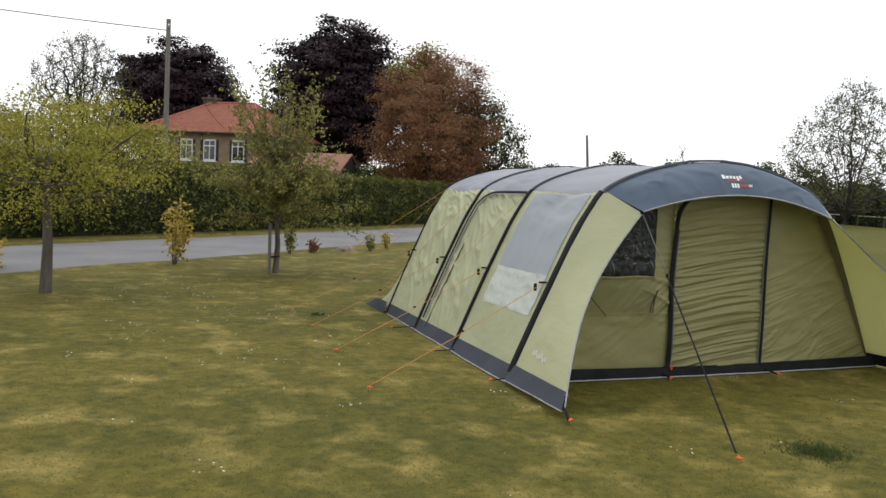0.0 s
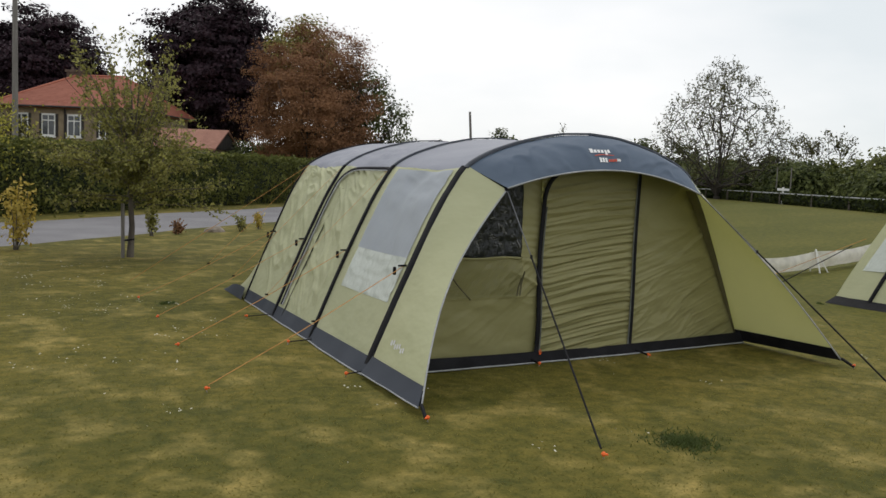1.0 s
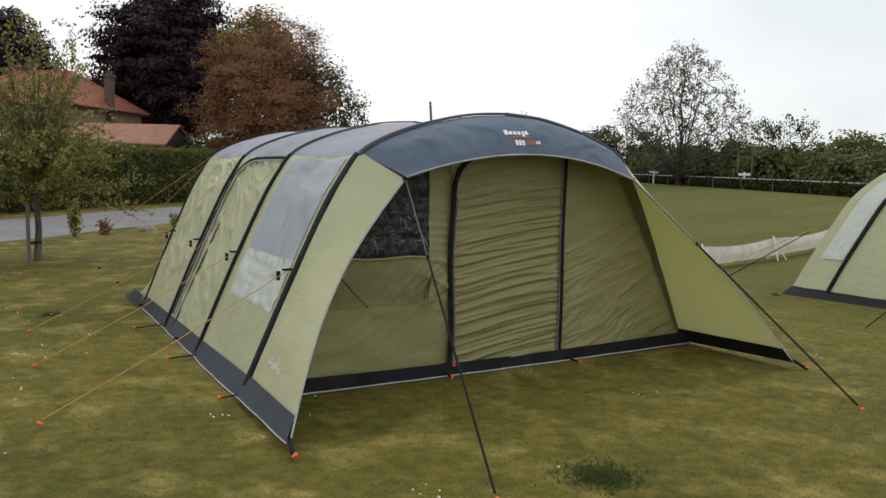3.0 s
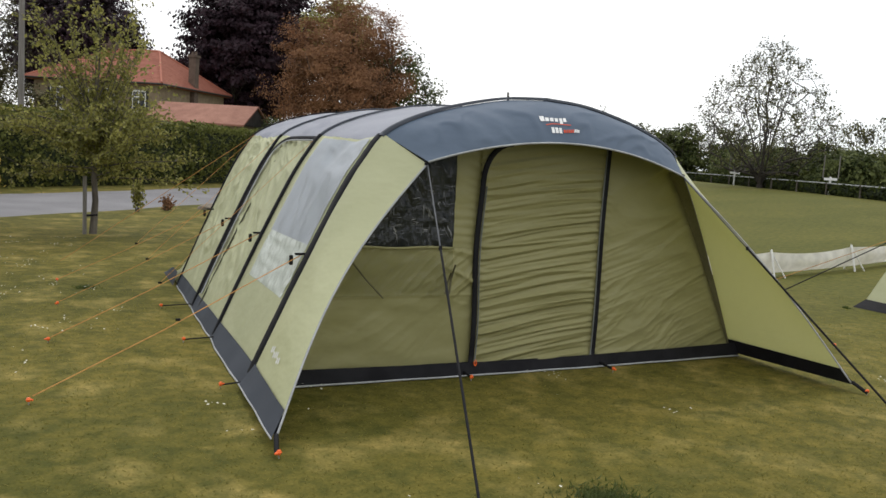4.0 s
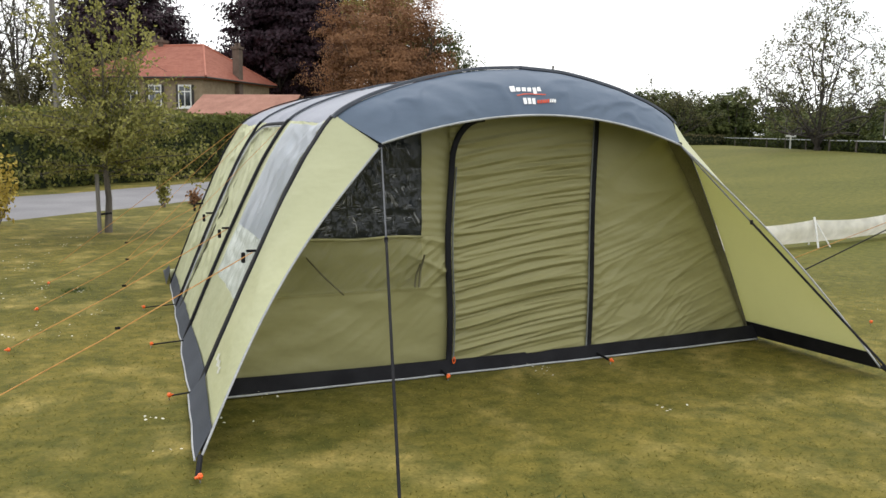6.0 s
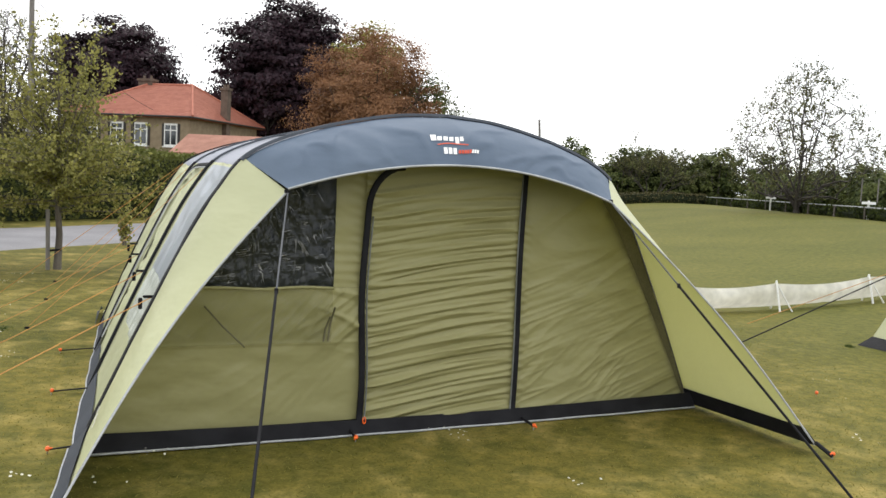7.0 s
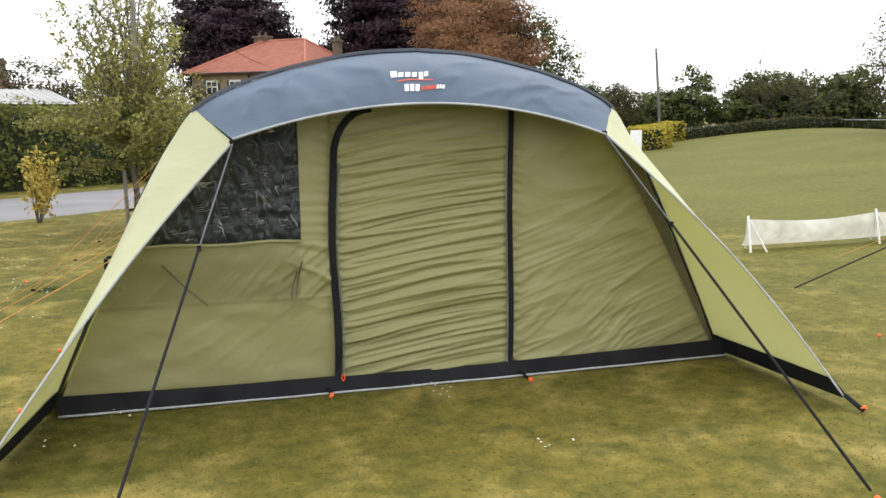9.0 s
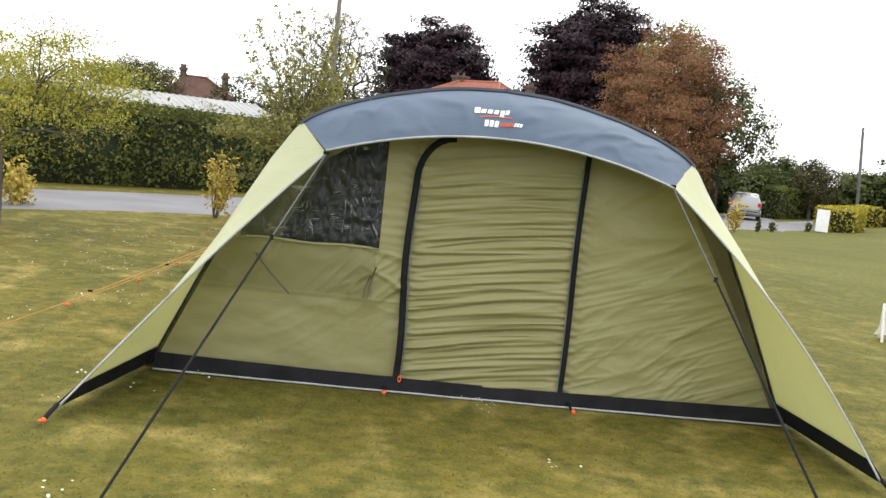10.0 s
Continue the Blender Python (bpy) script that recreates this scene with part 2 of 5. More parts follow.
M_DKGREEN = material("dark_green_leaves", (0.024, 0.038, 0.012), (0.14, 0.16, 0.052), 0.8, 0.6, bump=0, translucent=0.2, island=True, spec=0.12)
M_LIME = material("lime_young_leaves", (0.15, 0.16, 0.028), (0.46, 0.42, 0.085), 1.4, 0.55, bump=0, translucent=0.3, island=True, spec=0.12)
M_SAPLEAF = material("sapling_leaves", (0.11, 0.115, 0.032), (0.35, 0.33, 0.10), 0.8, 0.55, bump=0, translucent=0.3, island=True, spec=0.12)
M_BUDS = material("sparse_buds", (0.05, 0.055, 0.022), (0.15, 0.145, 0.06), 0.8, 0.7, bump=0, translucent=0.2, island=True, spec=0.12)
M_YELLOW = material("yellow_shrub_leaves", (0.27, 0.20, 0.03), (0.66, 0.52, 0.14), 2, 0.55, bump=0, translucent=0.25, island=True, spec=0.12)
M_GOLD = material("golden_hedge_leaves", (0.22, 0.19, 0.02), (0.55, 0.45, 0.07), 1, 0.6, bump=0, translucent=0.2, island=True, spec=0.12)
M_TWIG = material("dark_twigs", (0.035, 0.03, 0.026), (0.07, 0.06, 0.05), 4, 0.9, fine=40)
M_BARK = material("bark_grey", (0.07, 0.06, 0.05), (0.15, 0.13, 0.11), 4, 0.9, fine=40, bump=0.6, stretch=(3, 3, 0.6))
M_POLE = material("weathered_pole", (0.13, 0.12, 0.11), (0.22, 0.205, 0.19), 3, 0.9, fine=40, stretch=(4, 4, 0.3))
M_TILE = material("red_clay_tile", (0.30, 0.095, 0.06), (0.40, 0.145, 0.095), 1.5, 0.8, fine=25, bump=0.4, island=True)
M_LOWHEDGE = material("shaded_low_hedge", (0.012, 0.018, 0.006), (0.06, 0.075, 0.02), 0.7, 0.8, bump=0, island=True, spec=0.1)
M_TOPSLEEVE = material("slate_beam_cover", (0.035, 0.042, 0.055), (0.055, 0.063, 0.08), 4, 0.7, fine=200)
M_SLEEVE = material("dark_olive_sleeve", (0.075, 0.068, 0.036), (0.12, 0.11, 0.06), 3, 0.8)
M_BRICK_D = material("sooty_brick", (0.09, 0.065, 0.05), (0.15, 0.11, 0.085), 3, 0.9, fine=25, bump=0.4)
M_TILE_G = material("faded_clay_tile", (0.26, 0.12, 0.085), (0.36, 0.18, 0.13), 1.5, 0.85, fine=14, bump=0.5)
M_TILE_B = material("brown_clay_tile", (0.12, 0.06, 0.045), (0.18, 0.09, 0.07), 1.5, 0.8, fine=25, bump=0.4)
M_BRICK = material("buff_brick", (0.22, 0.17, 0.11), (0.30, 0.24, 0.16), 2.5, 0.85, fine=20, bump=0.4)
M_DARKTRIM = material("dark_painted_trim", (0.02, 0.018, 0.018), (0.035, 0.03, 0.03), 4, 0.5)
M_WPAINT = material("white_paint", (0.72, 0.72, 0.70), (0.82, 0.82, 0.80), 5, 0.5, bump=0.1)
M_GLASS = material("window_glass_dark", (0.02, 0.025, 0.03), (0.04, 0.045, 0.05), 2, 0.05, bump=0, spec=0.8)
M_BOARD = material("dark_weatherboard", (0.03, 0.028, 0.026), (0.06, 0.055, 0.05), 4, 0.8)
M_TIN = material("pale_sheet_roof", (0.24, 0.24, 0.235), (0.34, 0.34, 0.33), 1.5, 0.6, fine=30)
M_CAR = material("silver_car_paint", (0.30, 0.30, 0.29), (0.33, 0.33, 0.32), 3, 0.3, 0.6, bump=0, spec=0.6)
M_CARGLASS = material("car_glass", (0.015, 0.018, 0.02), (0.03, 0.034, 0.036), 3, 0.05, bump=0, spec=0.8)
M_RUBBER = material("tyre_rubber", (0.015, 0.015, 0.015), (0.03, 0.03, 0.03), 10, 0.8)
M_TAIL = material("red_tail_lens", (0.45, 0.02, 0.02), (0.55, 0.04, 0.03), 10, 0.15, bump=0)
M_PLATE = material("yellow_plate", (0.7, 0.5, 0.04), (0.75, 0.55, 0.06), 10, 0.4, bump=0)
M_NET = material("white_sheeting", (0.62, 0.60, 0.52), (0.78, 0.76, 0.70), 2.5, 0.4, fine=7, bump=0.05, translucent=0.4)
M_STONE = material("garden_stone", (0.16, 0.13, 0.10), (0.28, 0.24, 0.19), 6, 0.9, fine=30, bump=0.5)


# ---- mesh helpers ----
def mesh_of(name, verts, faces, mats, smooth=False, mi=None):
    me = bpy.data.meshes.new(name)
    me.from_pydata(verts, [], faces)
    for m in (mats if isinstance(mats, (list, tuple)) else [mats]):
        me.materials.append(m)
    if mi is not None:
        me.polygons.foreach_set("material_index", mi)
    if smooth:
        me.polygons.foreach_set("use_smooth", [True] * len(me.polygons))
    me.update()
    return me


def part(name, data, material_, parent=None, label="", smooth=False):
    """One mesh object from (verts, faces) or a bmesh, under a parent."""
    if isinstance(data, bmesh.types.BMesh):
        me = bpy.data.meshes.new(name)
        data.to_mesh(me)
        data.free()
        me.materials.append(material_)
        if smooth:
            me.polygons.foreach_set("use_smooth", [True] * len(me.polygons))
    else:
        me = mesh_of(name, data[0], data[1], material_, smooth)
    ob = new(name, me)
    ob.parent = parent
    return tagged(ob, label)


def thing(name, label, category, at=(0, 0, 0), rz=0.0, group="", kind=""):
    e = new(name)
    e.empty_display_size = 0.2
    e.matrix_basis = Matrix.Translation(at) @ Matrix.Rotation(radians(rz), 4, 'Z')
    return tagged(e, label, category, group, kind)


def grid(fn, nu, nv):
    """Sheet of fn(u, v), u and v from 0 to 1."""
    vs = [tuple(fn(i / nu, j / nv)) for j in range(nv + 1) for i in range(nu + 1)]
    fs = [(j * (nu + 1) + i, j * (nu + 1) + i + 1, (j + 1) * (nu + 1) + i + 1, (j + 1) * (nu + 1) + i) for j in range(nv) for i in range(nu)]
    return vs, fs


def box(x0, y0, z0, x1, y1, z1, bevel=0.0, m=None):
    bm = bmesh.new()
    bmesh.ops.create_cube(bm, size=1)
    bmesh.ops.transform(bm, matrix=Matrix.Translation(((x0 + x1) / 2, (y0 + y1) / 2, (z0 + z1) / 2)) @ Matrix.Diagonal((x1 - x0, y1 - y0, z1 - z0, 1)), verts=bm.verts)
    if bevel:
        bmesh.ops.bevel(bm, geom=bm.edges[:], offset=bevel, segments=2, affect='EDGES')
    if m is not None:
        bmesh.ops.transform(bm, matrix=m, verts=bm.verts)
    return bm


def tube(pts, radii, n=6, closed_ends=True):
    """Tapered round tube along pts."""
    vs, fs = [], []
    pts = [Vector(p) for p in pts]
    if not hasattr(radii, "__len__"):
        radii = [radii] * len(pts)
    for i, p in enumerate(pts):
        d = (pts[min(i + 1, len(pts) - 1)] - pts[max(i - 1, 0)]).normalized()
        a = d.orthogonal().normalized() if abs(d.z) > 0.9 else d.cross(Vector((0, 0, 1))).normalized()
        b = d.cross(a)
        for k in range(n):
            t = 2 * math.pi * k / n
            vs.append(tuple(p + (a * math.cos(t) + b * math.sin(t)) * radii[i]))
    for i in range(len(pts) - 1):
        for k in range(n):
            fs.append((i * n + k, i * n + (k + 1) % n, (i + 1) * n + (k + 1) % n, (i + 1) * n + k))
    if closed_ends:
        fs.append(tuple(range(n - 1, -1, -1)))
        fs.append(tuple((len(pts) - 1) * n + k for k in range(n)))
    return vs, fs


def ribbon(pts, normals, width, thick, across):
    """Flat band with thickness; across: unit width direction at each point."""
    vs, fs = [], []
    for p, n, a in zip(pts, normals, across):
        p, n, a = Vector(p), Vector(n), Vector(a)
        for s, h in ((-1, 0), (-0.8, 1), (0.8, 1), (1, 0)):
            vs.append(tuple(p + a * s * width / 2 + n * thick * h))
    for i in range(len(pts) - 1):
        for k in range(3):
            fs.append((4 * i + k, 4 * i + k + 1, 4 * i + k + 5, 4 * i + k + 4))
    fs += [(0, 1, 2, 3), tuple(4 * (len(pts) - 1) + k for k in (3, 2, 1, 0))]
    return vs, fs


def merge(*parts):
    vs, fs = [], []
    for v, f in parts:
        o = len(vs)
        vs += list(v)
        fs += [tuple(i + o for i in q) for q in f]
    return vs, fs


def leaf_mesh(centres, size, rng, squash=0.6, spread=0.5, around=None):
    """Loose leaf blades round the centres, as quads bent along the middle."""
    n = len(centres)
    u = rng.normal(size=(n, 3))
    u /= np.linalg.norm(u, axis=1)[:, None]
    w = rng.normal(size=(n, 3))
    if around is not None:
        out = np.asarray(centres) - np.asarray(around)
        out /= np.linalg.norm(out, axis=1)[:, None] + 1e-6
        face = out + rng.normal(0, 0.55, (n, 3)) + np.array([0, 0, 0.35])
        u = np.cross(face, w)
        u /= np.linalg.norm(u, axis=1)[:, None]
        w = face
    v = np.cross(u, w)
    v /= np.linalg.norm(v, axis=1)[:, None]
    s = size * (1 - spread / 2 + spread * rng.random(n))[:, None]
    c = np.asarray(centres)
    verts = np.stack([c - u * s, c + v * s * squash, c + u * s, c - v * s * squash], 1).reshape(-1, 3)
    idx = np.arange(n * 4).reshape(n, 4)
    return verts.tolist(), idx.tolist()


def ground_z(x, y):
    q = min(1.0, max(0.0, (x - 0.35 * y - 5.0) / 15.0))
    return 1.05 * q * q * (3 - 2 * q) - 0.025

# ---- ground and road ----
def spread_axis(c):
    a = [c + i * 1.0 for i in range(-24, 61)]
    lo, hi, s = a[0], a[-1], 1.0
    while hi - c < 1800:
        s *= 1.35
        lo, hi = lo - s, hi + s
        a = [lo] + a + [hi]
    return a


GX, GY = spread_axis(0), spread_axis(0)
gv = [(x, y, ground_z(x, y)) for y in GY for x in GX]
nx = len(GX)
gf = [(j * nx + i, j * nx + i + 1, (j + 1) * nx + i + 1, (j + 1) * nx + i) for j in range(len(GY) - 1) for i in range(nx - 1)]
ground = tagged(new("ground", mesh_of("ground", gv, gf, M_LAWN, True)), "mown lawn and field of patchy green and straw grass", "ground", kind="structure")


def road_line(x, off):
    """Point on the road, off metres from its near edge."""
    return x - 0.69 * off, 0.945 * x + 14.3 + 0.724 * off


def road_pt(u, v):
    xs = -60 + u * 160
    x, y = road_line(xs, 0.9 + v * 4.5 + (0.10 * math.sin(xs * 0.9) + 0.06 * math.sin(xs * 2.3)) * (1 - 2 * v))
    return x, y, ground_z(x, y) + 0.03 - (0.035 if v in (0.0, 1.0) else 0)


def spur_pt(u, v):
    """Short branch of the lane running away past the hedge."""
    p, d = Vector((14.6, 31.0)), Vector((0.40, 0.917))
    c = p + d * (u * 17)
    w_ = 2.0 - 0.4 * u
    x, y = c.x + 0.917 * w_ * (2 * v - 1), c.y - 0.40 * w_ * (2 * v - 1)
    return x, y, ground_z(x, y) + 0.036 - (0.04 if v in (0.0, 1.0) else 0)


tagged(new("road_branch", mesh_of("road_branch", *grid(spur_pt, 30, 4), M_ROAD, True)), "narrow grey asphalt branch of the lane", "road", kind="structure")
road = tagged(new("road", mesh_of("road", *grid(road_pt, 320, 6), M_ROAD, True)), "worn pale grey asphalt lane between lawn and verge", "road", kind="structure")

# ---- grass blades and daisies ----
rng = np.random.default_rng(3)
n = 150000
bx, by = rng.uniform(-8, 7, n), -5.2 + 15.5 * rng.random(n) ** 1.6
keep = ~((np.abs(bx) < 2.2) & (by > -0.05) & (by < 5.1)) & (by < 0.945 * bx + 14.0)
bx, by = bx[keep], by[keep]
n = len(bx)
bh = rng.uniform(0.005, 0.013, n)
ang, lean = rng.uniform(0, 6.283, n), rng.normal(0, 0.014, (n, 2))
wx, wy = np.cos(ang) * 0.0035, np.sin(ang) * 0.0035
z0 = np.array([ground_z(a, b) for a, b in zip(bx, by)])
bv = np.stack([np.stack([bx - wx, by - wy, z0], 1), np.stack([bx + wx, by + wy, z0], 1), np.stack([bx + lean[:, 0], by + lean[:, 1], z0 + bh], 1)], 1).reshape(-1, 3)
grass = tagged(new("grass", mesh_of("grass", bv, np.arange(n * 3).reshape(n, 3), M_BLADE)), "short mown grass blades of the lawn", "grass", kind="stuff")

dv, df = [], []
spots = [(rng.uniform(-7.5, 4.5), rng.uniform(-4.5, 8)) for _ in range(46)]
spots += [(rng.uniform(-5.5, -2.8), rng.uniform(1, 9)) for _ in range(110)]
spots += [p for p in ((-2.06, -2.08), (-5.11, -1.67), (-5.92, 1.76), (-3.97, -0.46), (-2.54, -0.36), (0.05, -0.22)) for _ in range(3)]
for cx, cy in spots:
    if abs(cx) < 2.4 and -0.1 < cy < 5.3:
        continue
    for _ in range(rng.integers(1, 6)):
        x, y, r = cx + rng.normal(0, 0.07), cy + rng.normal(0, 0.07), rng.uniform(0.005, 0.010)
        z, o = ground_z(x, y) + rng.uniform(0.025, 0.04), len(dv)
        t1, t2 = rng.normal(0, 0.25, 2)
        dv += [(x + r * math.cos(k * math.pi / 3), y + r * math.sin(k * math.pi / 3), z + r * (t1 * math.cos(k * math.pi / 3) + t2 * math.sin(k * math.pi / 3))) for k in range(6)] + [(x, y, z + 0.3 * r)]
        df += [(o + k, o + (k + 1) % 6, o + 6) for k in range(6)]
daisies = tagged(new("daisies", mesh_of("daisies", dv, df, M_DAISY)), "small white daisies scattered in the lawn", "flowers", kind="stuff")
tv = []
for cx, cy, r, k in ((-1.06, -2.36, 0.20, 1900), (-2.95, 4.2, 0.12, 300), (6.1, 1.75, 0.06, 150)):
    for _ in range(k):
        a, d = rng.uniform(0, 6.283), r * abs(rng.normal(0, 0.6))
        x, y, a2, hh = cx + d * math.cos(a), cy + d * math.sin(a), rng.uniform(0, 6.283), rng.uniform(0.012, 0.035)
        tv += [(x - 0.005 * math.cos(a2), y - 0.005 * math.sin(a2), ground_z(x, y)), (x + 0.005 * math.cos(a2), y + 0.005 * math.sin(a2), ground_z(x, y)), (x + rng.normal(0, 0.02), y + rng.normal(0, 0.02), ground_z(x, y) + hh)]
M_TUFT = material("dark_clover", (0.055, 0.08, 0.02), (0.10, 0.13, 0.034), 2, 0.7, bump=0, translucent=0.5, island=True)
tagged(new("grass_tufts", mesh_of("grass_tufts", tv, [(3 * i, 3 * i + 1, 3 * i + 2) for i in range(len(tv) // 3)], M_TUFT)), "darker green tufts of longer grass in the lawn", "grass", kind="stuff")

# ---- main tent ----
PROFILE = [(2.25, 0.0), (2.05, 0.45), (1.84, 0.9), (1.61, 1.36), (1.47, 1.59), (1.345, 1.755), (1.185, 1.855), (0.97, 1.94), (0.71, 2.015), (0.36, 2.085), (0.0, 2.11)]


def prof(s):
    """Half of the tent's arch: s = 0 at the ground, 1 at the crown."""
    k = s * (len(PROFILE) - 1)
    i = min(int(k), len(PROFILE) - 2)
    f = k - i
    p = [PROFILE[max(0, min(len(PROFILE) - 1, j))] for j in (i - 1, i, i + 1, i + 2)]
    return [0.5 * (2 * p[1][a] + (p[2][a] - p[0][a]) * f + (2 * p[0][a] - 5 * p[1][a] + 4 * p[2][a] - p[3][a]) * f * f + (3 * p[1][a] - p[0][a] - 3 * p[2][a] + p[3][a]) * f ** 3) for a in (0, 1)]


S_SHOULDER = 0.5
BEAMS = [0.05, 1.56, 2.90, 4.20]


def nrm(s):
    a, b = prof(max(0, s - 0.01)), prof(min(1, s + 0.01))
    d = Vector((b[0] - a[0], 0, b[1] - a[1]))
    return Vector((d.z, 0, -d.x)).normalized()


def shell(side, s, y, out=0.0):
    """Point of the tent's skin on a side (-1 or 1), slightly slack between beams."""
    x, z = prof(s)
    n_ = nrm(s)
    sag = 0.0
    for a, b in zip(BEAMS, BEAMS[1:]):
        if a < y < b:
            sag = 0.035 * math.sin(math.pi * (y - a) / (b - a)) * min(1, s * 5)
    narrow, z = 1 - 0.029 * y, z * (1 - 0.005 * y)
    ridge = 0.35 - abs(noise.noise((y * 2.2 + s * 6.0, s * 19 - y * 4.4, side * 2.7)))
    sharp = max(0.0, ridge) * (0.075 if y > BEAMS[1] + 0.03 else 0.02)
    fine = 0.05 * max(0.0, 0.13 - abs(noise.noise((y * 2.6 + s * 5.0, s * 27 - y * 6.5, side * 4.1)))) * max(0.0, 0.3 + noise.noise((y * 1.9, s * 7.0, 5.5 + side)))
    sharp += fine * (3.0 if y > BEAMS[1] + 0.03 else 0.8)
    calm = 0.0
    for a, b in zip(BEAMS, BEAMS[1:]):
        if a < y < b:
            calm = math.sin(math.pi * (y - a) / (b - a)) ** 0.6
    crease = sharp + 0.016 * noise.noise((y * 1.7, s * 5, side * 3.1)) + (0.014 if y > BEAMS[1] else 0.007) * noise.noise((y * 3.4 + s * 8, s * 11 - y * 2.5, side * 7.7))
    d = out - sag + crease * calm * min(1, s * 8)
    return Vector((side * (x + n_.x * d) * narrow, y, max(0.0, z + n_.z * d)))


tent = thing("tunnel_tent", "large light-green inflatable tunnel tent with slate-grey hood and roof", "tent")
for side in (-1, 1):
    for a, b in zip(BEAMS, BEAMS[1:]):
        part("side_wall", grid(lambda u, v: shell(side, 0.02 + v * (S_SHOULDER - 0.02), a + u * (b - a)), *((96, 130) if side < 0 else (30, 40))), M_GREEN, tent, "light green fabric side wall", True)
for a, b in zip(BEAMS, BEAMS[1:]):
    part("roof_panel", grid(lambda u, v: shell(-1 if v < 0.5 else 1, S_SHOULDER + (1 - S_SHOULDER) * (1 - abs(2 * v - 1)), a + u * (b - a)), 16, 40), M_ROOF, tent, "pale grey fabric roof bay", True)


def rear(u, v):
    s = 1 - abs(2 * u - 1)
    side = -1 if u < 0.5 else 1
    x, z = prof(s)
    k = 1 - 0.029 * 4.2 - 0.035 * v
    return side * x * k, 4.2 + 0.96 * v + 0.02 * noise.noise((u * 14, v * 3, 0)), z * 0.979 * (1 - v ** 1.12)


part("rear_panel", grid(rear, 48, 14), M_GREEN, tent, "light green sloping rear end", True)


def band(y, w, t, s0=0.0, s1=1.0, name="beam_sleeve", mat=M_BLACK, both=True, label="black sleeve over an air beam", off=0.004):
    ss = [s0 + (s1 - s0) * i / 40 for i in range(41)]
    for side in ((-1, 1) if both else (-1,)):
        pts = [shell(side, s, y, off) for s in ss]
        nn = [Vector((side * nrm(s).x, 0, nrm(s).z)) for s in ss]
        part(name, ribbon(pts, nn, w, t, [Vector((0, 1, 0))] * 41), mat, tent, label, True)


band(BEAMS[0] + 0.04, 0.115, 0.016, 0.0, 0.5)
band(BEAMS[0], 0.062, 0.02, 0.49, 1.0, mat=M_TOPSLEEVE, label="slate cover over the front air beam")
for yb in BEAMS[1:3]:
    band(yb, 0.052, 0.018, 0.0, 0.5)
    band(yb, 0.048, 0.014, 0.49, 1.0, mat=M_TOPSLEEVE, label="slate cover over an air beam")
band(BEAMS[3], 0.03, 0.012, label="thin dark rear strap")


def taut(s, y, out):
    """Point just over the left wall, free of its creases."""
    x, z = prof(s)
    n_ = nrm(s)
    return Vector((-(x + n_.x * out) * (1 - 0.029 * y), y, (z + n_.z * out) * (1 - 0.005 * y)))


# side door outline over the second bay: a leg, a rounded corner and a level top
ZY = BEAMS[2] - 0.14
arc = [(0.04 + 0.036 * k, ZY) for k in range(10)]
arc += [(0.37 + 0.105 * math.sin(k * math.pi / 20), ZY - 0.42 * (1 - math.cos(k * math.pi / 20))) for k in range(1, 11)]
arc += [(0.477, ZY - 0.42 - 0.18 * k) for k in range(1, 5)] + [(0.470, BEAMS[1] + 0.03)]
line = [taut(q, y, 0.012) for q, y in arc]
lie = [Vector((-nrm(q).x, 0, nrm(q).z)) for q, y in arc]
over = []
for k in range(len(line)):
    d = (line[min(k + 1, len(line) - 1)] - line[max(k - 1, 0)]).normalized()
    over.append(d.cross(lie[k]).normalized())
part("side_door_zip", ribbon(line, lie, 0.036, 0.012, over), M_BLACK, tent, "dark zip round the side door", True)
part("zip_seam", ribbon([p + o * 0.028 for p, o in zip(line, over)], lie, 0.012, 0.008, over), M_PIPE, tent, "pale piping beside the side door zip", True)

# side window in the first bay: sheet in front of the wall
def side_win(s0, s1, y0, y1, mat, label):
    ob = part("side_window", grid(lambda u, v: shell(-1, s0 + v * (s1 - s0), y0 + u * (y1 - y0) , 0.008 + 0.006 * noise.noise((u * 4, v * 6, 2.2))), 24, 30), mat, tent, label, True)
    ob.visible_shadow = False
    return ob


side_win(0.209, 0.482, 0.26, 1.40, M_VINYL_S, "creased clear plastic side window")
side_win(0.124, 0.209, 0.25, 1.38, M_VINYL_P, "pale lower flap of the side window")

# skirts with piping
def skirt(side, y0, y1):
    def f(u, v):
        y = y0 + u * (y1 - y0)
        p = shell(side, 0.034, y, 0.008)
        o = (0.045 + 0.024 * math.sin(u * math.pi) ** 0.7) * (1 - 0.19 * y) + 0.012 * noise.noise((y * 2.1, side, 0))
        q = Vector((side * (2.25 + o) * (1 - 0.029 * y), y, -0.014))
        return p.lerp(q, v)
    part("skirt", grid(f, 20, 5), M_SKIRT, tent, "slate-grey mud skirt", True)
    part("piping", tube([f(i / 20, 1.0) for i in range(21)], 0.007, 5), M_PIPE, tent, "pale grey edge piping", True)


for side in (-1, 1):
    for a, b in zip(BEAMS, BEAMS[1:]):
        skirt(side, a, b)
    part("skirt", grid(lambda u, v: (lambda p, q: p.lerp(q, v))(Vector((side * (1.985 - 0.075 * u), 4.2 + 0.93 * u, 0.14 * (1 - 0.85 * u ** 3))), Vector((side * (2.03 - 0.065 * u), 4.2 + 1.0 * u, -0.014))), 12, 4), M_SKIRT, tent, "slate-grey mud skirt", True)

# front canopy hood: from the front beam to the scalloped lip
LIP = {-1: Vector((-1.15, -0.28, 1.575)), 1: Vector((1.115, -0.34, 1.60))}


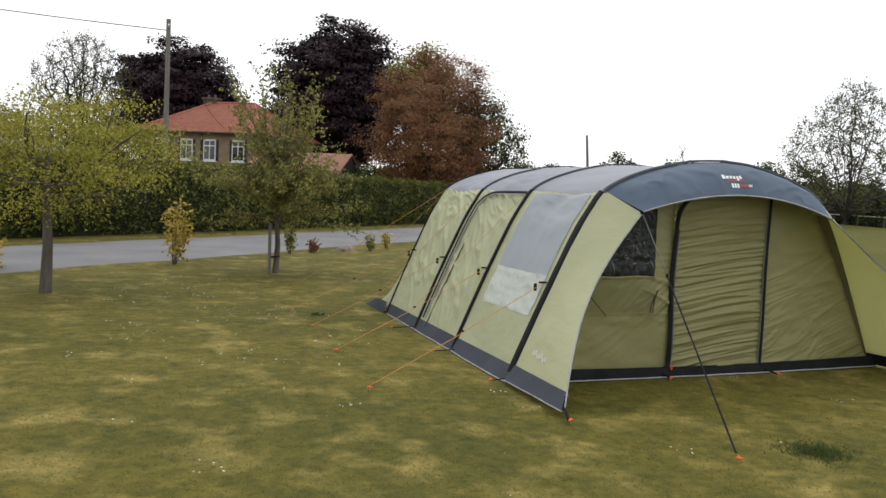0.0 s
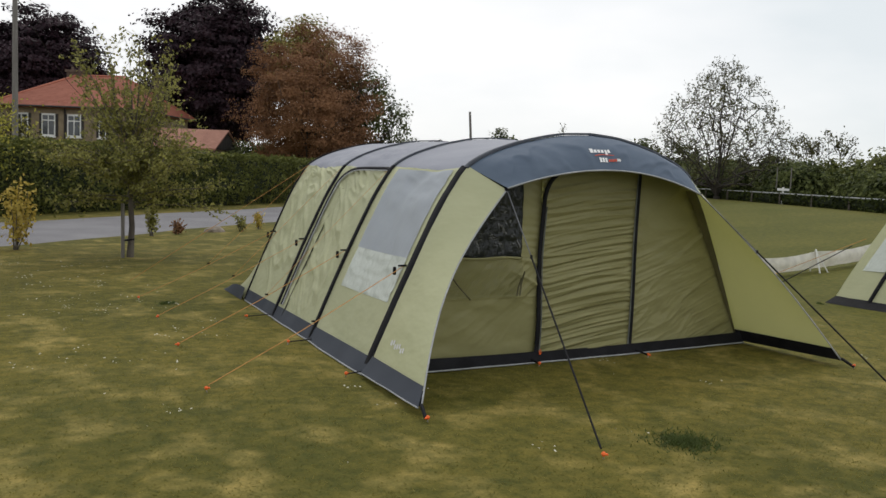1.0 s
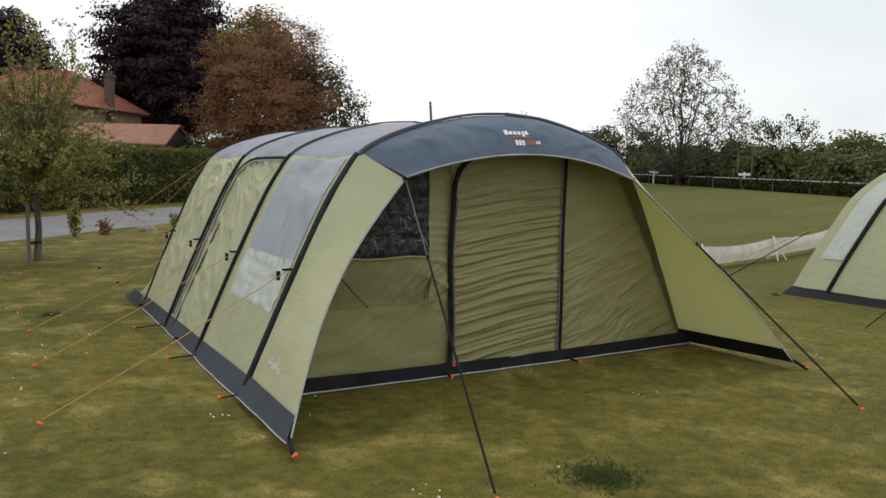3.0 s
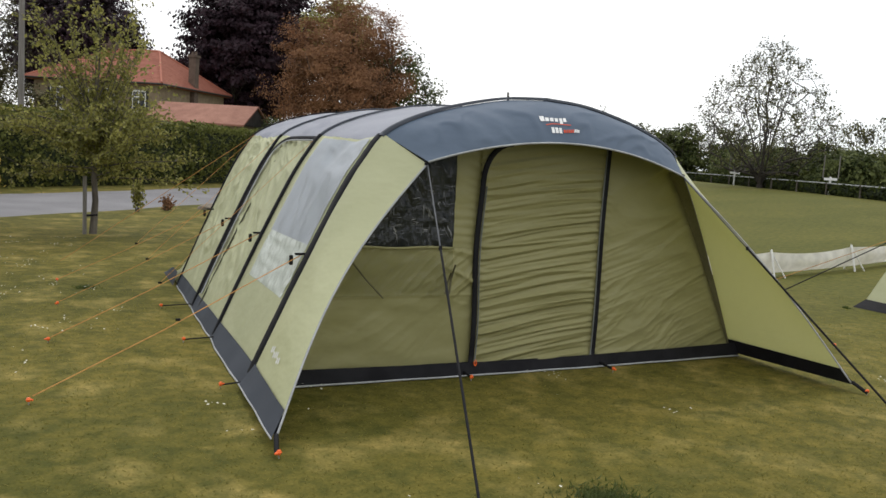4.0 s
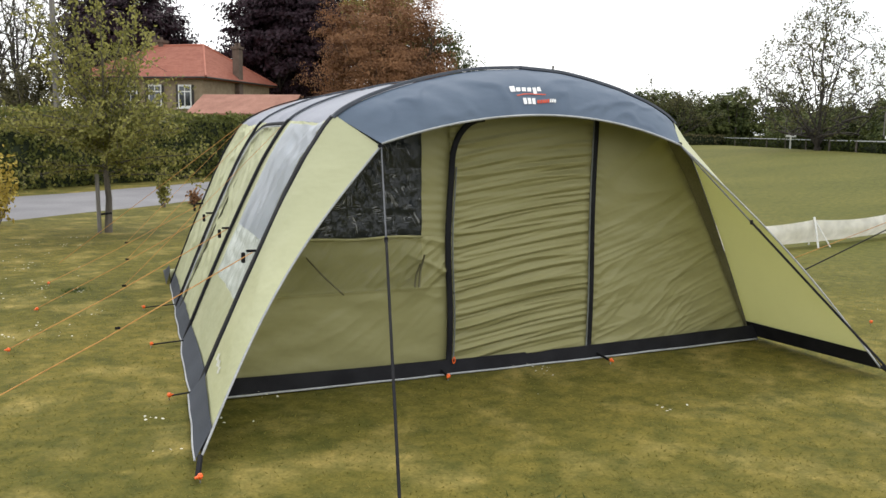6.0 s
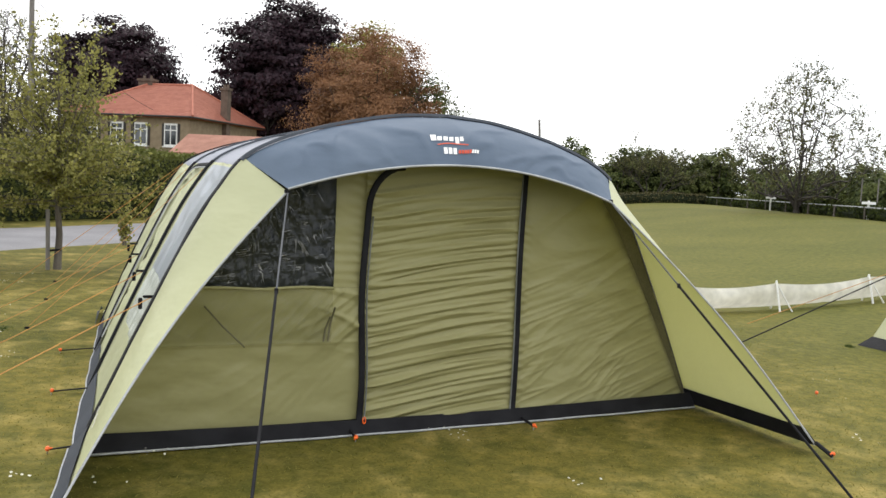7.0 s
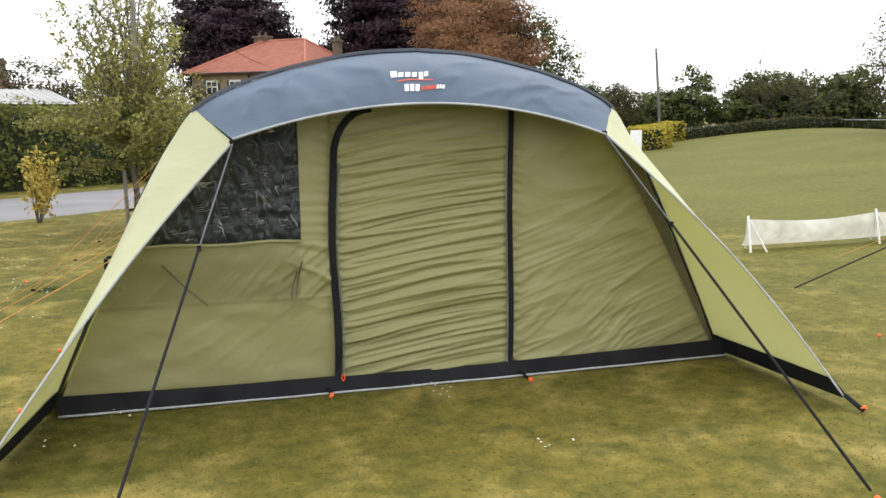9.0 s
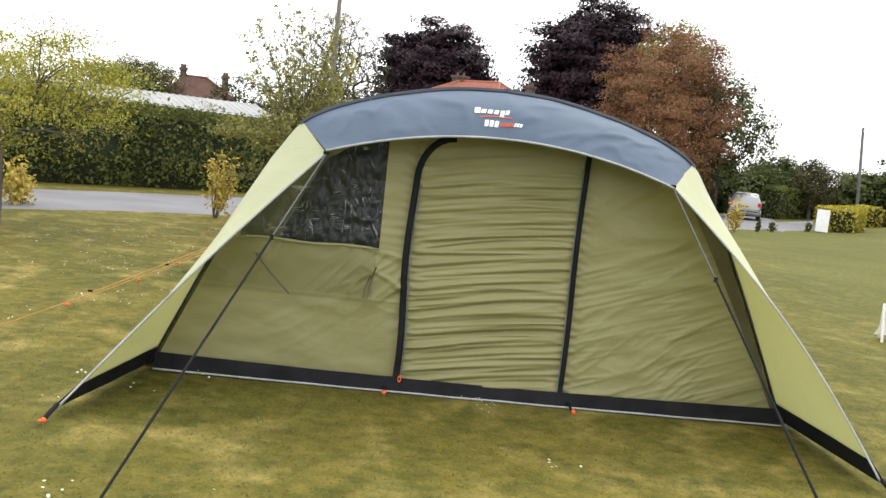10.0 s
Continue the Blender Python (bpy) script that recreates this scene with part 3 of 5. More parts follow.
def lip(k):
    """k from -1 to 1 across the lip."""
    x = k * (1.15 if k < 0 else 1.115)
    return Vector((x, -0.33 - 0.03 * k - 0.03 * (1 - k * k), 1.785 - 0.195 * k * k))


def hood(u, v):
    k = 2 * u - 1
    s = 1 - (1 - S_SHOULDER) * abs(k)
    p = shell(-1 if k < 0 else 1, s, BEAMS[0] - 0.02)
    q = lip(k)
    r = p.lerp(q, v)
    r += Vector((0, -0.03, 0.05)) * math.sin(math.pi * v) * (1 - k ** 6)
    r.y -= 0.10 * (1 - k ** 6) * math.sin(math.pi * v) ** 0.7 * max(0.0, 0.22 - abs(noise.noise((k * 7 + v * 1.5, v * 2.2, 7.7))))
    r.z += 0.014 * (1 - k ** 6) * noise.noise((k * 9, v * 1.2, 4)) * math.sin(math.pi * v) ** 0.7
    return r


part("hood", grid(hood, 120, 24), M_SLATE, tent, "slate-blue fabric canopy hood", True)
part("hood_piping", tube([lip(-1 + i / 20) for i in range(41)], 0.008, 5), M_PIPE, tent, "pale piping along the hood lip", True)


TIP = {-1: Vector((-2.41, -1.17, 0.04)), 1: Vector((2.28, -1.22, 0.035))}


def wing_edge(side, v):
    """v = 0 at the ground tip, 1 at the hood corner."""
    p = TIP[side].lerp(LIP[side], v)
    bow = Vector((-0.035, 0.21, 0.02)) if side < 0 else Vector((0.115, 0.04, 0.02))
    return p + bow * math.sin(math.pi * v)


def wing(side, lo, hi, out=0.0):
    def f(u, v):
        w = lo + v * (hi - lo)
        a = shell(side, w * S_SHOULDER, BEAMS[0] - 0.016, out + 0.012)
        b = wing_edge(side, w)
        p = a.lerp(b, u)
        p.x += side * (out * u + 0.02 * math.sin(math.pi * u) * math.sin(math.pi * w) + 0.006 * noise.noise((u * 3, w * 7, side)))
        return p
    return f


for side in (-1, 1):
    part("wing", grid(wing(side, 0.055, 1.0), 16, 36), M_GREEN, tent, "light green canopy wing panel", True)
    part("wing_skirt", grid(wing(side, 0.0, 0.07, -0.004), 16, 5), M_BLACK, tent, "black mud strip inside the wing", True)
    sk = wing(side, 0.0, 0.075, 0.012)
    part("wing_skirt", grid(lambda u, v: sk(u, v) + Vector((side * (1 - v) * 0.05 * (1 - u * 0.7), 0, 0)), 16, 5), M_SKIRT, tent, "slate-grey outer skirt of the wing", True)
    part("piping", tube([wing_edge(side, i / 24) for i in range(25)], 0.007, 5), M_PIPE, tent, "pale edge piping", True)
    part("piping", tube([sk(i / 16, 0.0) + Vector((side * 0.05 * (1 - i / 16 * 0.7), 0, 0)) for i in range(17)], 0.006, 5), M_PIPE, tent, "pale edge piping", True)
    pin = TIP[side] + Vector((side * 0.03, -0.12, -0.04))
    part("peg_loop", tube([TIP[side] + Vector((0, 0, 0.02)), pin], 0.014, 6), M_BLACK, tent, "black webbing peg loop")

# front wall: flat panel clipped by the arch, with folds
def inner_x(z):
    """Half width of the front wall at height z, inside the arch."""
    lo, hi = 0.0, 1.0
    for _ in range(24):
        m_ = (lo + hi) / 2
        if prof(m_)[1] < z + 0.035:
            lo = m_
        else:
            hi = m_
    return prof(lo)[0] - 0.012


def front_y(x, z):
    return 0.014 + 0.016 * noise.noise((x * 1.3, 0.3, z * 1.6)) + 0.011 * noise.noise((x * 3.5 + z * 4, 1.7, z * 7 - x * 2))


DX0, DX1 = -0.545, 0.61


def wrinkle(x, z, along, freq, seed):
    """Sharp-crested slack folds running along a direction (dx, dz)."""
    c, s_ = along
    a, b = x * c + z * s_, -x * s_ + z * c
    m_ = max(0.0, noise.noise((a * 1.4, b * 1.4, seed + 7.0)) + 0.25)
    return m_ * max(0.0, 0.30 - abs(noise.noise((a * 1.5, b * freq, seed))))


def front_strip(xa, xb, z0, z1, yfn, nu, nv):
    def f(u, v):
        z = z0 + v * (z1 - z0)
        lim = inner_x(z)
        l, r = max(-lim, xa), min(lim, xb)
        if r < l:
            l = r = max(-lim, min(lim, (xa + xb) / 2))
        x = l + u * (r - l)
        return x, yfn(x, z), z
    return grid(f, nu, nv)


WIN_Z0 = 0.958
part("front_panel", front_strip(DX1, 2.3, 0.07, 2.06, lambda x, z: front_y(x, z) - 0.09 * wrinkle(x, z, (0.90, 0.42), 6, 1.3) - 0.065 * wrinkle(x, z, (0.75, 0.66), 17, 5.3) - 0.07 * wrinkle(x, z, (0.93, 0.3), 20, 9.1) + 0.006 * max(0.0, 1 - (x - DX1) / 0.12) * math.sin(z * 95 + 30 * (x - DX1) + 6 * noise.noise((z * 3, 0, 5))), 120, 220), M_OLIVE, tent, "olive fabric front panel", True)
part("front_panel", front_strip(-2.3, DX0, 0.07, WIN_Z0, lambda x, z: front_y(x, z) - (0.018 + 0.05 * min(1.0, max(0.0, (z - 0.5) * 5))) * wrinkle(x, z, (0.86, 0.50), 8, 2.1) - (0.02 + 0.09 * min(1.0, max(0.0, (z - 0.55) * 8))) * (wrinkle(x, z, (0.95, -0.30), 12, 4.4) + wrinkle(x, z, (0.7, 0.72), 14, 8.2)) - 0.006 * max(0.0, 1 - abs(z - 0.60) * 60), 110, 100), M_OLIVE, tent, "olive fabric panel below the window", True)
part("front_panel", front_strip(-0.755, DX0, WIN_Z0, 2.06, lambda x, z: front_y(x, z) + 0.0045 * math.sin(z * 100 + x * 12 + 7 * noise.noise((z * 3, x * 4, 0))) * (0.6 + noise.noise((x * 5, 2.0, z * 4))), 10, 160), M_OLIVE, tent, "puckered olive strip beside the zip", True)
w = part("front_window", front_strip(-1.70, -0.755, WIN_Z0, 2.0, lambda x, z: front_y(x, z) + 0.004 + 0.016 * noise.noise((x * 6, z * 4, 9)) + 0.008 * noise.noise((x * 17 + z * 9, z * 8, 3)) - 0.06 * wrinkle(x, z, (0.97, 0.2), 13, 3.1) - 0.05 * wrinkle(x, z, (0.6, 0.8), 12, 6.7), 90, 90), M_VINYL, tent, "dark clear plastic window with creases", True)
w.visible_shadow = False
cw = part("front_window", front_strip(-1.95, -0.77, 0.605, WIN_Z0 - 0.012, lambda x, z: front_y(x, z) - 0.040 - 0.07 * wrinkle(x, z, (0.78, 0.62), 13, 8.2) - 0.05 * wrinkle(x, z, (0.5, 0.86), 17, 3.9) + 0.006 * noise.noise((x * 9, z * 9, 4)), 100, 60), M_VINYL_C, tent, "clear plastic lower window over a raised olive curtain", True)
cw.visible_shadow = False
part("front_panel", front_strip(-2.3, -1.70, WIN_Z0, 1.25, front_y, 6, 8), M_OLIVE, tent, "olive fabric beside the window", True)


def door_y(x, z):
    """Taut folds rising gently across the zipped door, puckered along both zips."""
    e = (x - DX0) / (DX1 - DX0)
    warp = noise.noise((x * 1.1, 0, z * 2.2)) * 1.1
    zz = z - 0.125 * (x - DX0) - 0.03 * math.sin(2.2 * (x - DX0))
    fold = 0.5 - 1.7 * abs(noise.noise((x * 0.6, 3.3, zz * 8.0 + 0.45 * warp))) - 0.8 * abs(noise.noise((x * 1.0, 8.1, zz * 18.0)))
    wave = math.sin(zz * 76 + 5.0 * noise.noise((x * 0.5, 1.2, zz * 2.6)))
    fold += 0.55 * (wave - 0.35 * math.cos(2 * (zz * 76)))
    amp = 0.5 + 0.8 * noise.noise((x * 0.8, 4, z * 3.3))
    hold = (1 - abs(2 * e - 1) ** 10) * min(1.0, max(0.15, (1.80 - z) / 0.35))
    crisp = max(0.0, 0.22 - abs(noise.noise((x * 0.6, 6.1, zz * 12)))) + 0.35 * max(0.0, 0.22 - abs(noise.noise((x * 0.9, 2.6, zz * 27))))
    pucker = 0.006 * math.sin(z * 118 + 5 * warp) * max(0.0, abs(2 * e - 1) - 0.72) / 0.28
    return 0.004 * hold - 0.004 + 0.021 * fold * (0.7 + 0.5 * amp) * hold - 0.07 * crisp * hold - 0.016 * hold * (1 - abs(2 * e - 1) ** 2) + 0.009 * hold * noise.noise((x * 1.5, 2, z * 5)) + pucker


part("front_door", front_strip(DX0 - 0.012, DX1 + 0.012, 0.07, 1.98, door_y, 60, 300), M_OLIVE, tent, "zipped olive fabric door with horizontal folds", True)


def front_band(pts, w_, mat, label, name="door_zip", y=-0.022):
    p3 = [Vector((x, y, z)) for x, z in pts]
    ac = []
    for i in range(len(p3)):
        d = (p3[min(i + 1, len(p3) - 1)] - p3[max(0, i - 1)]).normalized()
        ac.append(Vector((d.z, 0, -d.x)))
    return part(name, ribbon(p3, [Vector((0, -1, 0))] * len(p3), w_, 0.012, ac), mat, tent, label, True)


zl = [(DX0 + 0.012 * math.sin(z * 5) - 0.01, z) for z in [0.076 + i * 0.0615 for i in range(23)]] + [(DX0 + 0.24 * (1 - math.cos(k * math.pi / 14)), 1.46 + 0.30 * math.sin(k * math.pi / 14)) for k in range(8)]
front_band(zl, 0.045, M_BLACK, "thick black zip flap of the door")
front_band([(x + 0.034, z) for x, z in zl[:23]], 0.008, M_SEAM, "pale seam beside the zip", "zip_seam", -0.02)
zr = [(DX1 + 0.006 * math.sin(z * 4), z) for z in [0.076 + i * 0.061 for i in range(30)]]
front_band(zr, 0.038, M_BLACK, "black zip of the door")
front_band([(x - 0.024, z) for x, z in zr], 0.006, M_SEAM, "pale seam beside the zip", "zip_seam", -0.02)
front_band([(-1.66 + i * 0.0905, WIN_Z0 + 0.006 * math.sin(i)) for i in range(11)], 0.018, M_OLIVE, "olive hem under the window", "window_hem", -0.004)
for a, b in (((-1.58, 0.86), (-1.33, 0.60)), ((-0.76, 0.84), (-0.80, 0.62)), ((-0.79, 0.78), (-0.83, 0.62))):
    front_band([a, ((a[0] + b[0]) / 2 - 0.01, (a[1] + b[1]) / 2), b], 0.010, M_SLEEVE, "dark curtain tie", "tie", -0.062)

part("zip_loop", tube([(DX0 + 0.02 + 0.010 * math.sin(k * 0.6), -0.055, 0.10 - 0.022 * (1 - math.cos(k * 0.6))) for k in range(11)], 0.004, 5), M_PEG, tent, "orange cord loop at the zip")
# black mud strip along the front
def mud(u, v):
    x = -2.20 + 4.44 * u
    top, hem = 0.108 - 0.030 * math.sin(math.pi * u), -0.004 - 0.010 * math.sin(math.pi * u)
    return x, -0.036 - 0.035 * (1 - v) + 0.010 * noise.noise((x * 3, v, 0)), hem + (top - hem) * v


part("front_skirt", grid(mud, 60, 4), M_BLACK, tent, "black mud strip along the front", True)
part("piping", tube([mud(i / 60, 0) for i in range(61)], 0.008, 5), M_PIPE, tent, "pale edge piping", True)
part("groundsheet", box(-1.82, 0.05, -0.024, 1.82, 4.5, 0.004), M_FLOOR, tent, "dark groundsheet")
part("inner_curtain", grid(lambda u, v: ((-1 + 2 * u) * (inner_x(0.05 + 1.9 * v) - 0.12), 2.6 + 0.04 * math.sin(u * 40), 0.05 + 1.9 * v), 60, 4), M_CURTAIN, tent, "dark bedroom curtain inside", True)

# inner sleeve; the shade along this edge is put into its colour and width
part("inner_sleeve", grid(lambda u, v: (inner_x(0.10 + 1.52 * v) - 0.008 - (0.03 + 0.12 * v) * (1 - u), -0.014 + 0.004 * u, 0.10 + 1.52 * v), 3, 30), M_SLEEVE, tent, "inner sleeve beside the front panel with shade in its colour", True)

# printed marks: plain shapes only
def mark(u0, u1, v0, v1, mat, name="printed_mark", slant=0.0):
    def f(u, v):
        p = hood(u0 + u * (u1 - u0) + slant * v, v0 + v * (v1 - v0))
        return p + Vector((0, -0.004, 0.004))
    part(name, grid(f, 6, 2), mat, tent, "", True)


for k in range(6):
    mark(0.418 + 0.0142 * k, 0.4285 + 0.0142 * k + 0.002 * (k == 0), 0.650 + 0.045 * (k == 4), 0.548 + 0.03 * (k > 0), M_WHITE, slant=0.004)
for k in range(12):
    h_ = 0.72 - 0.022 * math.sin(math.pi * k / 11)
    mark(0.428 + 0.0068 * k, 0.4353 + 0.0068 * k, h_, h_ - 0.016, M_REDP)
for k in range(3):
    mark(0.436 + 0.0125 * k, 0.4455 + 0.0125 * k, 0.850, 0.758, M_WHITE, slant=0.004)
for k in range(8):
    mark(0.475 + 0.0078 * k, 0.4812 + 0.0078 * k, 0.835, 0.785, M_REDP if k < 5 else M_WHITE, slant=0.003)
wg = wing(-1, 0.085, 1.0, 0.010)
for k in range(7):
    part("printed_mark", grid(lambda u, v: wg(0.25 + k * 0.043 + u * 0.030, 0.055 + 0.006 * math.sin(2.1 * k) + v * 0.018), 3, 2), M_WHITE_T, tent)

# straps from the hood corners to the ground, with a doubled lower half
STRAP = {-1: Vector((-1.795, -2.365, 0.03)), 1: Vector((1.49, -2.30, 0.03))}
for side in (-1, 1):
    a, b = LIP[side] + Vector((0, -0.01, -0.01)), STRAP[side]
    m_ = a.lerp(b, 0.32)
    part("storm_strap", tube([a, m_], 0.005, 6), M_STRAP, tent, "dark grey webbing strap")
    part("storm_strap", tube([m_, b], 0.0075, 6), M_BLACK, tent, "doubled black webbing strap")
    part("strap_buckle", box(-0.010, -0.006, -0.015, 0.010, 0.006, 0.015, 0.002, Matrix.Translation(m_)), M_BLACK, tent, "black plastic buckle")
    part("corner_clip", box(-0.018, -0.012, -0.012, 0.018, 0.012, 0.012, 0.004, Matrix.Translation(LIP[side])), M_BLACK, tent, "black corner clip")

# guy lines and toggles on the beams
GUYS = [(0.21, (-3.58, 0.04)), (1.60, (-3.40, 1.66)), (2.93, (-3.25, 3.2)), (4.10, (-3.18, 4.58))]
for y, (px, py) in GUYS:
    s = 0.195
    a = shell(-1, s, y, 0.02)
    part("guy_line", tube([a, a.lerp(Vector((px, py, 0.02)), 0.55) + Vector((0, 0, -0.02)), (px, py, 0.02)], 0.0036 if y < 2 else 0.0028, 5), M_ROPE, tent, "thin orange guy line")
    if y > 1:
        part("guy_line", tube([shell(-1, 0.46, y, 0.02), a.lerp(Vector((px, py, 0.02)), 0.5)], 0.0019, 5), M_ROPE, tent, "thin orange guy line")
    part("toggle", box(-0.012, -0.014, -0.035, 0.012, 0.014, 0.035, 0.004, Matrix.Translation(a + Vector((-0.07, 0.05, -0.05)))), M_BLACK, tent, "black toggle hanging from the beam")
    part("toggle", box(-0.06, -0.012, -0.008, 0.02, 0.012, 0.008, 0.004, Matrix.Translation(a)), M_BLACK, tent, "black webbing tab on the beam")
    part("line_runner", box(-0.016, -0.004, -0.008, 0.016, 0.004, 0.008, 0.002, Matrix.Translation(a.lerp(Vector((px, py, 0.02)), 0.5))), M_BLACK, tent, "black line runner")
for side, y in ((-1, 4.15),):
    a = shell(side, 0.50, y, 0.01)
    b = Vector((-3.1, y + 1.6, 0.05))
    part("guy_line", tube([a, b], 0.003, 5), M_ROPE, tent, "thin orange guy line")

# ---- pegs ----
def make_peg():
    ob = thing("tent_peg", "steel tent peg with an orange plastic head in the grass", "tent peg", group="tent pegs")
    part("shaft", tube([(0, 0, -0.08), (0, 0, 0.03)], 0.004, 6), M_STEEL, ob, "steel shaft")
    part("head", merge(tube([(0, 0, 0.02), (0, 0, 0.034), (0, 0, 0.046)], [0.009, 0.016, 0.009], 8), tube([(-0.028, 0, 0.030), (0.010, 0, 0.034)], [0.006, 0.010], 6)), M_PEG, ob, "orange plastic hooked head")
    return ob


PEGS = [(-2.43, -1.30), (2.32, -1.33), (-0.62, -0.17), (0.67, -0.23), (-3.60, 0.01), (-2.43, 0.08), (-2.42, 1.47), (-2.36, 2.95), (-3.42, 1.66), (-3.27, 3.2), (-3.20, 4.6), (-1.80, -2.40), (1.49, -2.33), (3.66, 0.02)]
p0 = make_peg()
p0.matrix_basis = pose(*PEGS[0], ground_z(*PEGS[0]), 0, 0, 20)
for i, (x, y) in enumerate(PEGS[1:]):
    copy_thing(p0, pose(x, y, ground_z(x, y), 8 * math.sin(i), 8 * math.cos(2 * i), 50 * i))
for i, (x, y) in enumerate(PEGS[5:8]):
    part("peg_loop", tube([(-2.27 * (1 - 0.029 * y), y, 0.012), (x + 0.01, y, 0.0)], 0.006, 5), M_BLACK, tent, "black peg loop")
for x, y in PEGS[2:4]:
    part("peg_loop", tube([(x, -0.05, 0.015), (x, y, 0.004)], 0.010, 5), M_BLACK, tent, "black peg loop")

# ---- trees and hedges ----
def grow(rnd, pos, way, length, rad, level, out, tips, spread=0.6, up=0.15, kids=3, shrink=0.72, segs=3):
    """Tapered limb with side limbs; collects tubes and twig ends."""
    pts, radii = [pos], [rad]
    d = way.normalized()
    for i in range(segs):
        d = (d + Vector((rnd.gauss(0, 0.13), rnd.gauss(0, 0.13), rnd.gauss(0, 0.08) + up * 0.4))).normalized()
        pts.append(pts[-1] + d * length / segs)
        radii.append(max(0.011, rad * (1 - 0.55 * (i + 1) / segs)))
    out.append(tube(pts, radii, 6 if level > 2 else (4 if level > 0 else 3), False))
    if level == 0:
        tips += [(p, d) for p in pts[1:]]
        return
    for k in range(kids):
        i = segs if k == 0 else rnd.randint(1, segs)
        turn = Vector((rnd.gauss(0, 1), rnd.gauss(0, 1), rnd.gauss(0, 0.6)))
        nd = (d + turn.normalized() * spread * (0.5 if k == 0 else 1.0) + Vector((0, 0, up))).normalized()
        grow(rnd, pts[i], nd, length * shrink * rnd.uniform(0.8, 1.15), radii[i] * 0.72, level - 1, out, tips, spread, up, kids, shrink, segs)


def crown_points(rng_, centre, radii, clumps, per, clump_size, hollow=0.55, droop=0.0, flat=0.62, gap=-1.0, spray=0.0, lobes=0.16):
    """Leaf centres gathered in uneven clumps over an ellipsoid; spray draws each clump outwards, gap leaves holes."""
    d = rng_.normal(size=(clumps, 3))
    d /= np.linalg.norm(d, axis=1)[:, None]
    r = hollow + (1 - hollow) * rng_.random(clumps) ** 0.6
    wob = 1 + lobes * np.array([noise.noise((a * 2.1, b * 2.1, c * 2.1 + centre[0])) + 0.6 * noise.noise((a * 5.3, b * 5.3, c * 5.3 + centre[2])) for a, b, c in d])
    c = d * (r * wob)[:, None] * np.array(radii) + np.array(centre)
    keep = np.array([noise.noise((x * 0.62 + centre[2], y * 0.62, z * 0.85)) > gap for x, y, z in c])
    c, d = c[keep], d[keep]
    k = len(c)
    s = clump_size * rng_.uniform(0.5, 1.25, k)
    pts = np.repeat(c, per, 0) + np.clip(rng_.normal(size=(k * per, 3)), -1.5, 1.5) * np.repeat(s, per)[:, None] * np.array([1, 1, flat])
    if spray:
        flat_d = d * np.array([1, 1, 0.35])
        along = np.repeat(s, per) * spray * rng_.normal(size=k * per)
        pts += np.repeat(flat_d, per, 0) * along[:, None]
        pts[:, 2] -= 0.10 * np.abs(along)
    if droop:
        pts[:, 2] -= droop * rng_.random(len(pts)) ** 2
    return pts


def tree(name, label, at, trunk_h, trunk_r, crown_c, crown_r, leaf_mat, clumps, per, clump_size, leaf, seed, levels=3, hollow=0.5, droop=0.0, limb=0.45, kids=3, flat=0.62, gap=-1.0, spray=0.0, lobes=0.16, bark=None):
    rnd, rg = random.Random(seed), np.random.default_rng(seed)
    z = ground_z(*at)
    ob = thing(name, label, "tree", (at[0], at[1], z))
    out, tips = [], []
    out.append(tube([(0, 0, -0.1), (0.02, 0, trunk_h * 0.1), (0, 0, trunk_h)], [trunk_r * 1.35, trunk_r, trunk_r * 0.75], 9, False))
    for k in range(5):
        a = k * 1.257 + rnd.uniform(-0.3, 0.3)
        grow(rnd, Vector((0, 0, trunk_h * rnd.uniform(0.85, 1.0))), Vector((math.cos(a) * 0.75, math.sin(a) * 0.75, 0.8)), crown_r[2] * limb, trunk_r * 0.5, levels, out, tips, 0.7, 0.1, kids)
    grow(rnd, Vector((0, 0, trunk_h)), Vector((0, 0, 1)), crown_r[2] * limb * 1.3, trunk_r * 0.7, levels, out, tips, 0.6, 0.2, kids)
    part("trunk", merge(*out), bark or M_BARK, ob, "branching grey-brown trunk", True)
    pts = crown_points(rg, crown_c, crown_r, clumps, per, clump_size, hollow, droop, flat, gap, spray, lobes)
    part("crown", leaf_mesh(pts, leaf, rg, around=crown_c), leaf_mat, ob)
    return ob


tree("copper_beech", "large dark purple copper beech behind the house", (1.8, 70.3), 3.5, 0.45, (0, 0, 8.0), (5.15, 4.7, 5.5), M_BEECH, 820, 120, 0.56, 0.155, 11, hollow=0.22, flat=0.38, gap=-0.36, spray=0.7, lobes=0.13, bark=M_TWIG)
tree("copper_beech", "tall dark purple copper beech beside the house", (14.9, 66.4), 3.2, 0.55, (0, 0, 9.3), (5.8, 5.3, 6.8), M_BEECH, 940, 120, 0.60, 0.16, 12, hollow=0.22, flat=0.38, gap=-0.36, spray=0.7, lobes=0.13, bark=M_TWIG)
tree("russet_tree", "broad russet-brown tree in young leaf", (13.65, 41.3), 1.6, 0.30, (0, 0, 5.4), (3.95, 3.7, 4.95), M_RUST, 950, 120, 0.45, 0.064, 13, hollow=0.3, limb=0.52, flat=0.45, gap=-0.2, spray=0.35, lobes=0.22, bark=M_TWIG)
tree("birch_tree", "slender drooping green birch", (17.8, 43), 2.5, 0.18, (0, 0, 5.2), (2.7, 2.2, 3.2), M_DKGREEN, 170, 80, 0.36, 0.10, 14, hollow=0.25, droop=1.1, gap=-0.2, bark=M_TWIG)
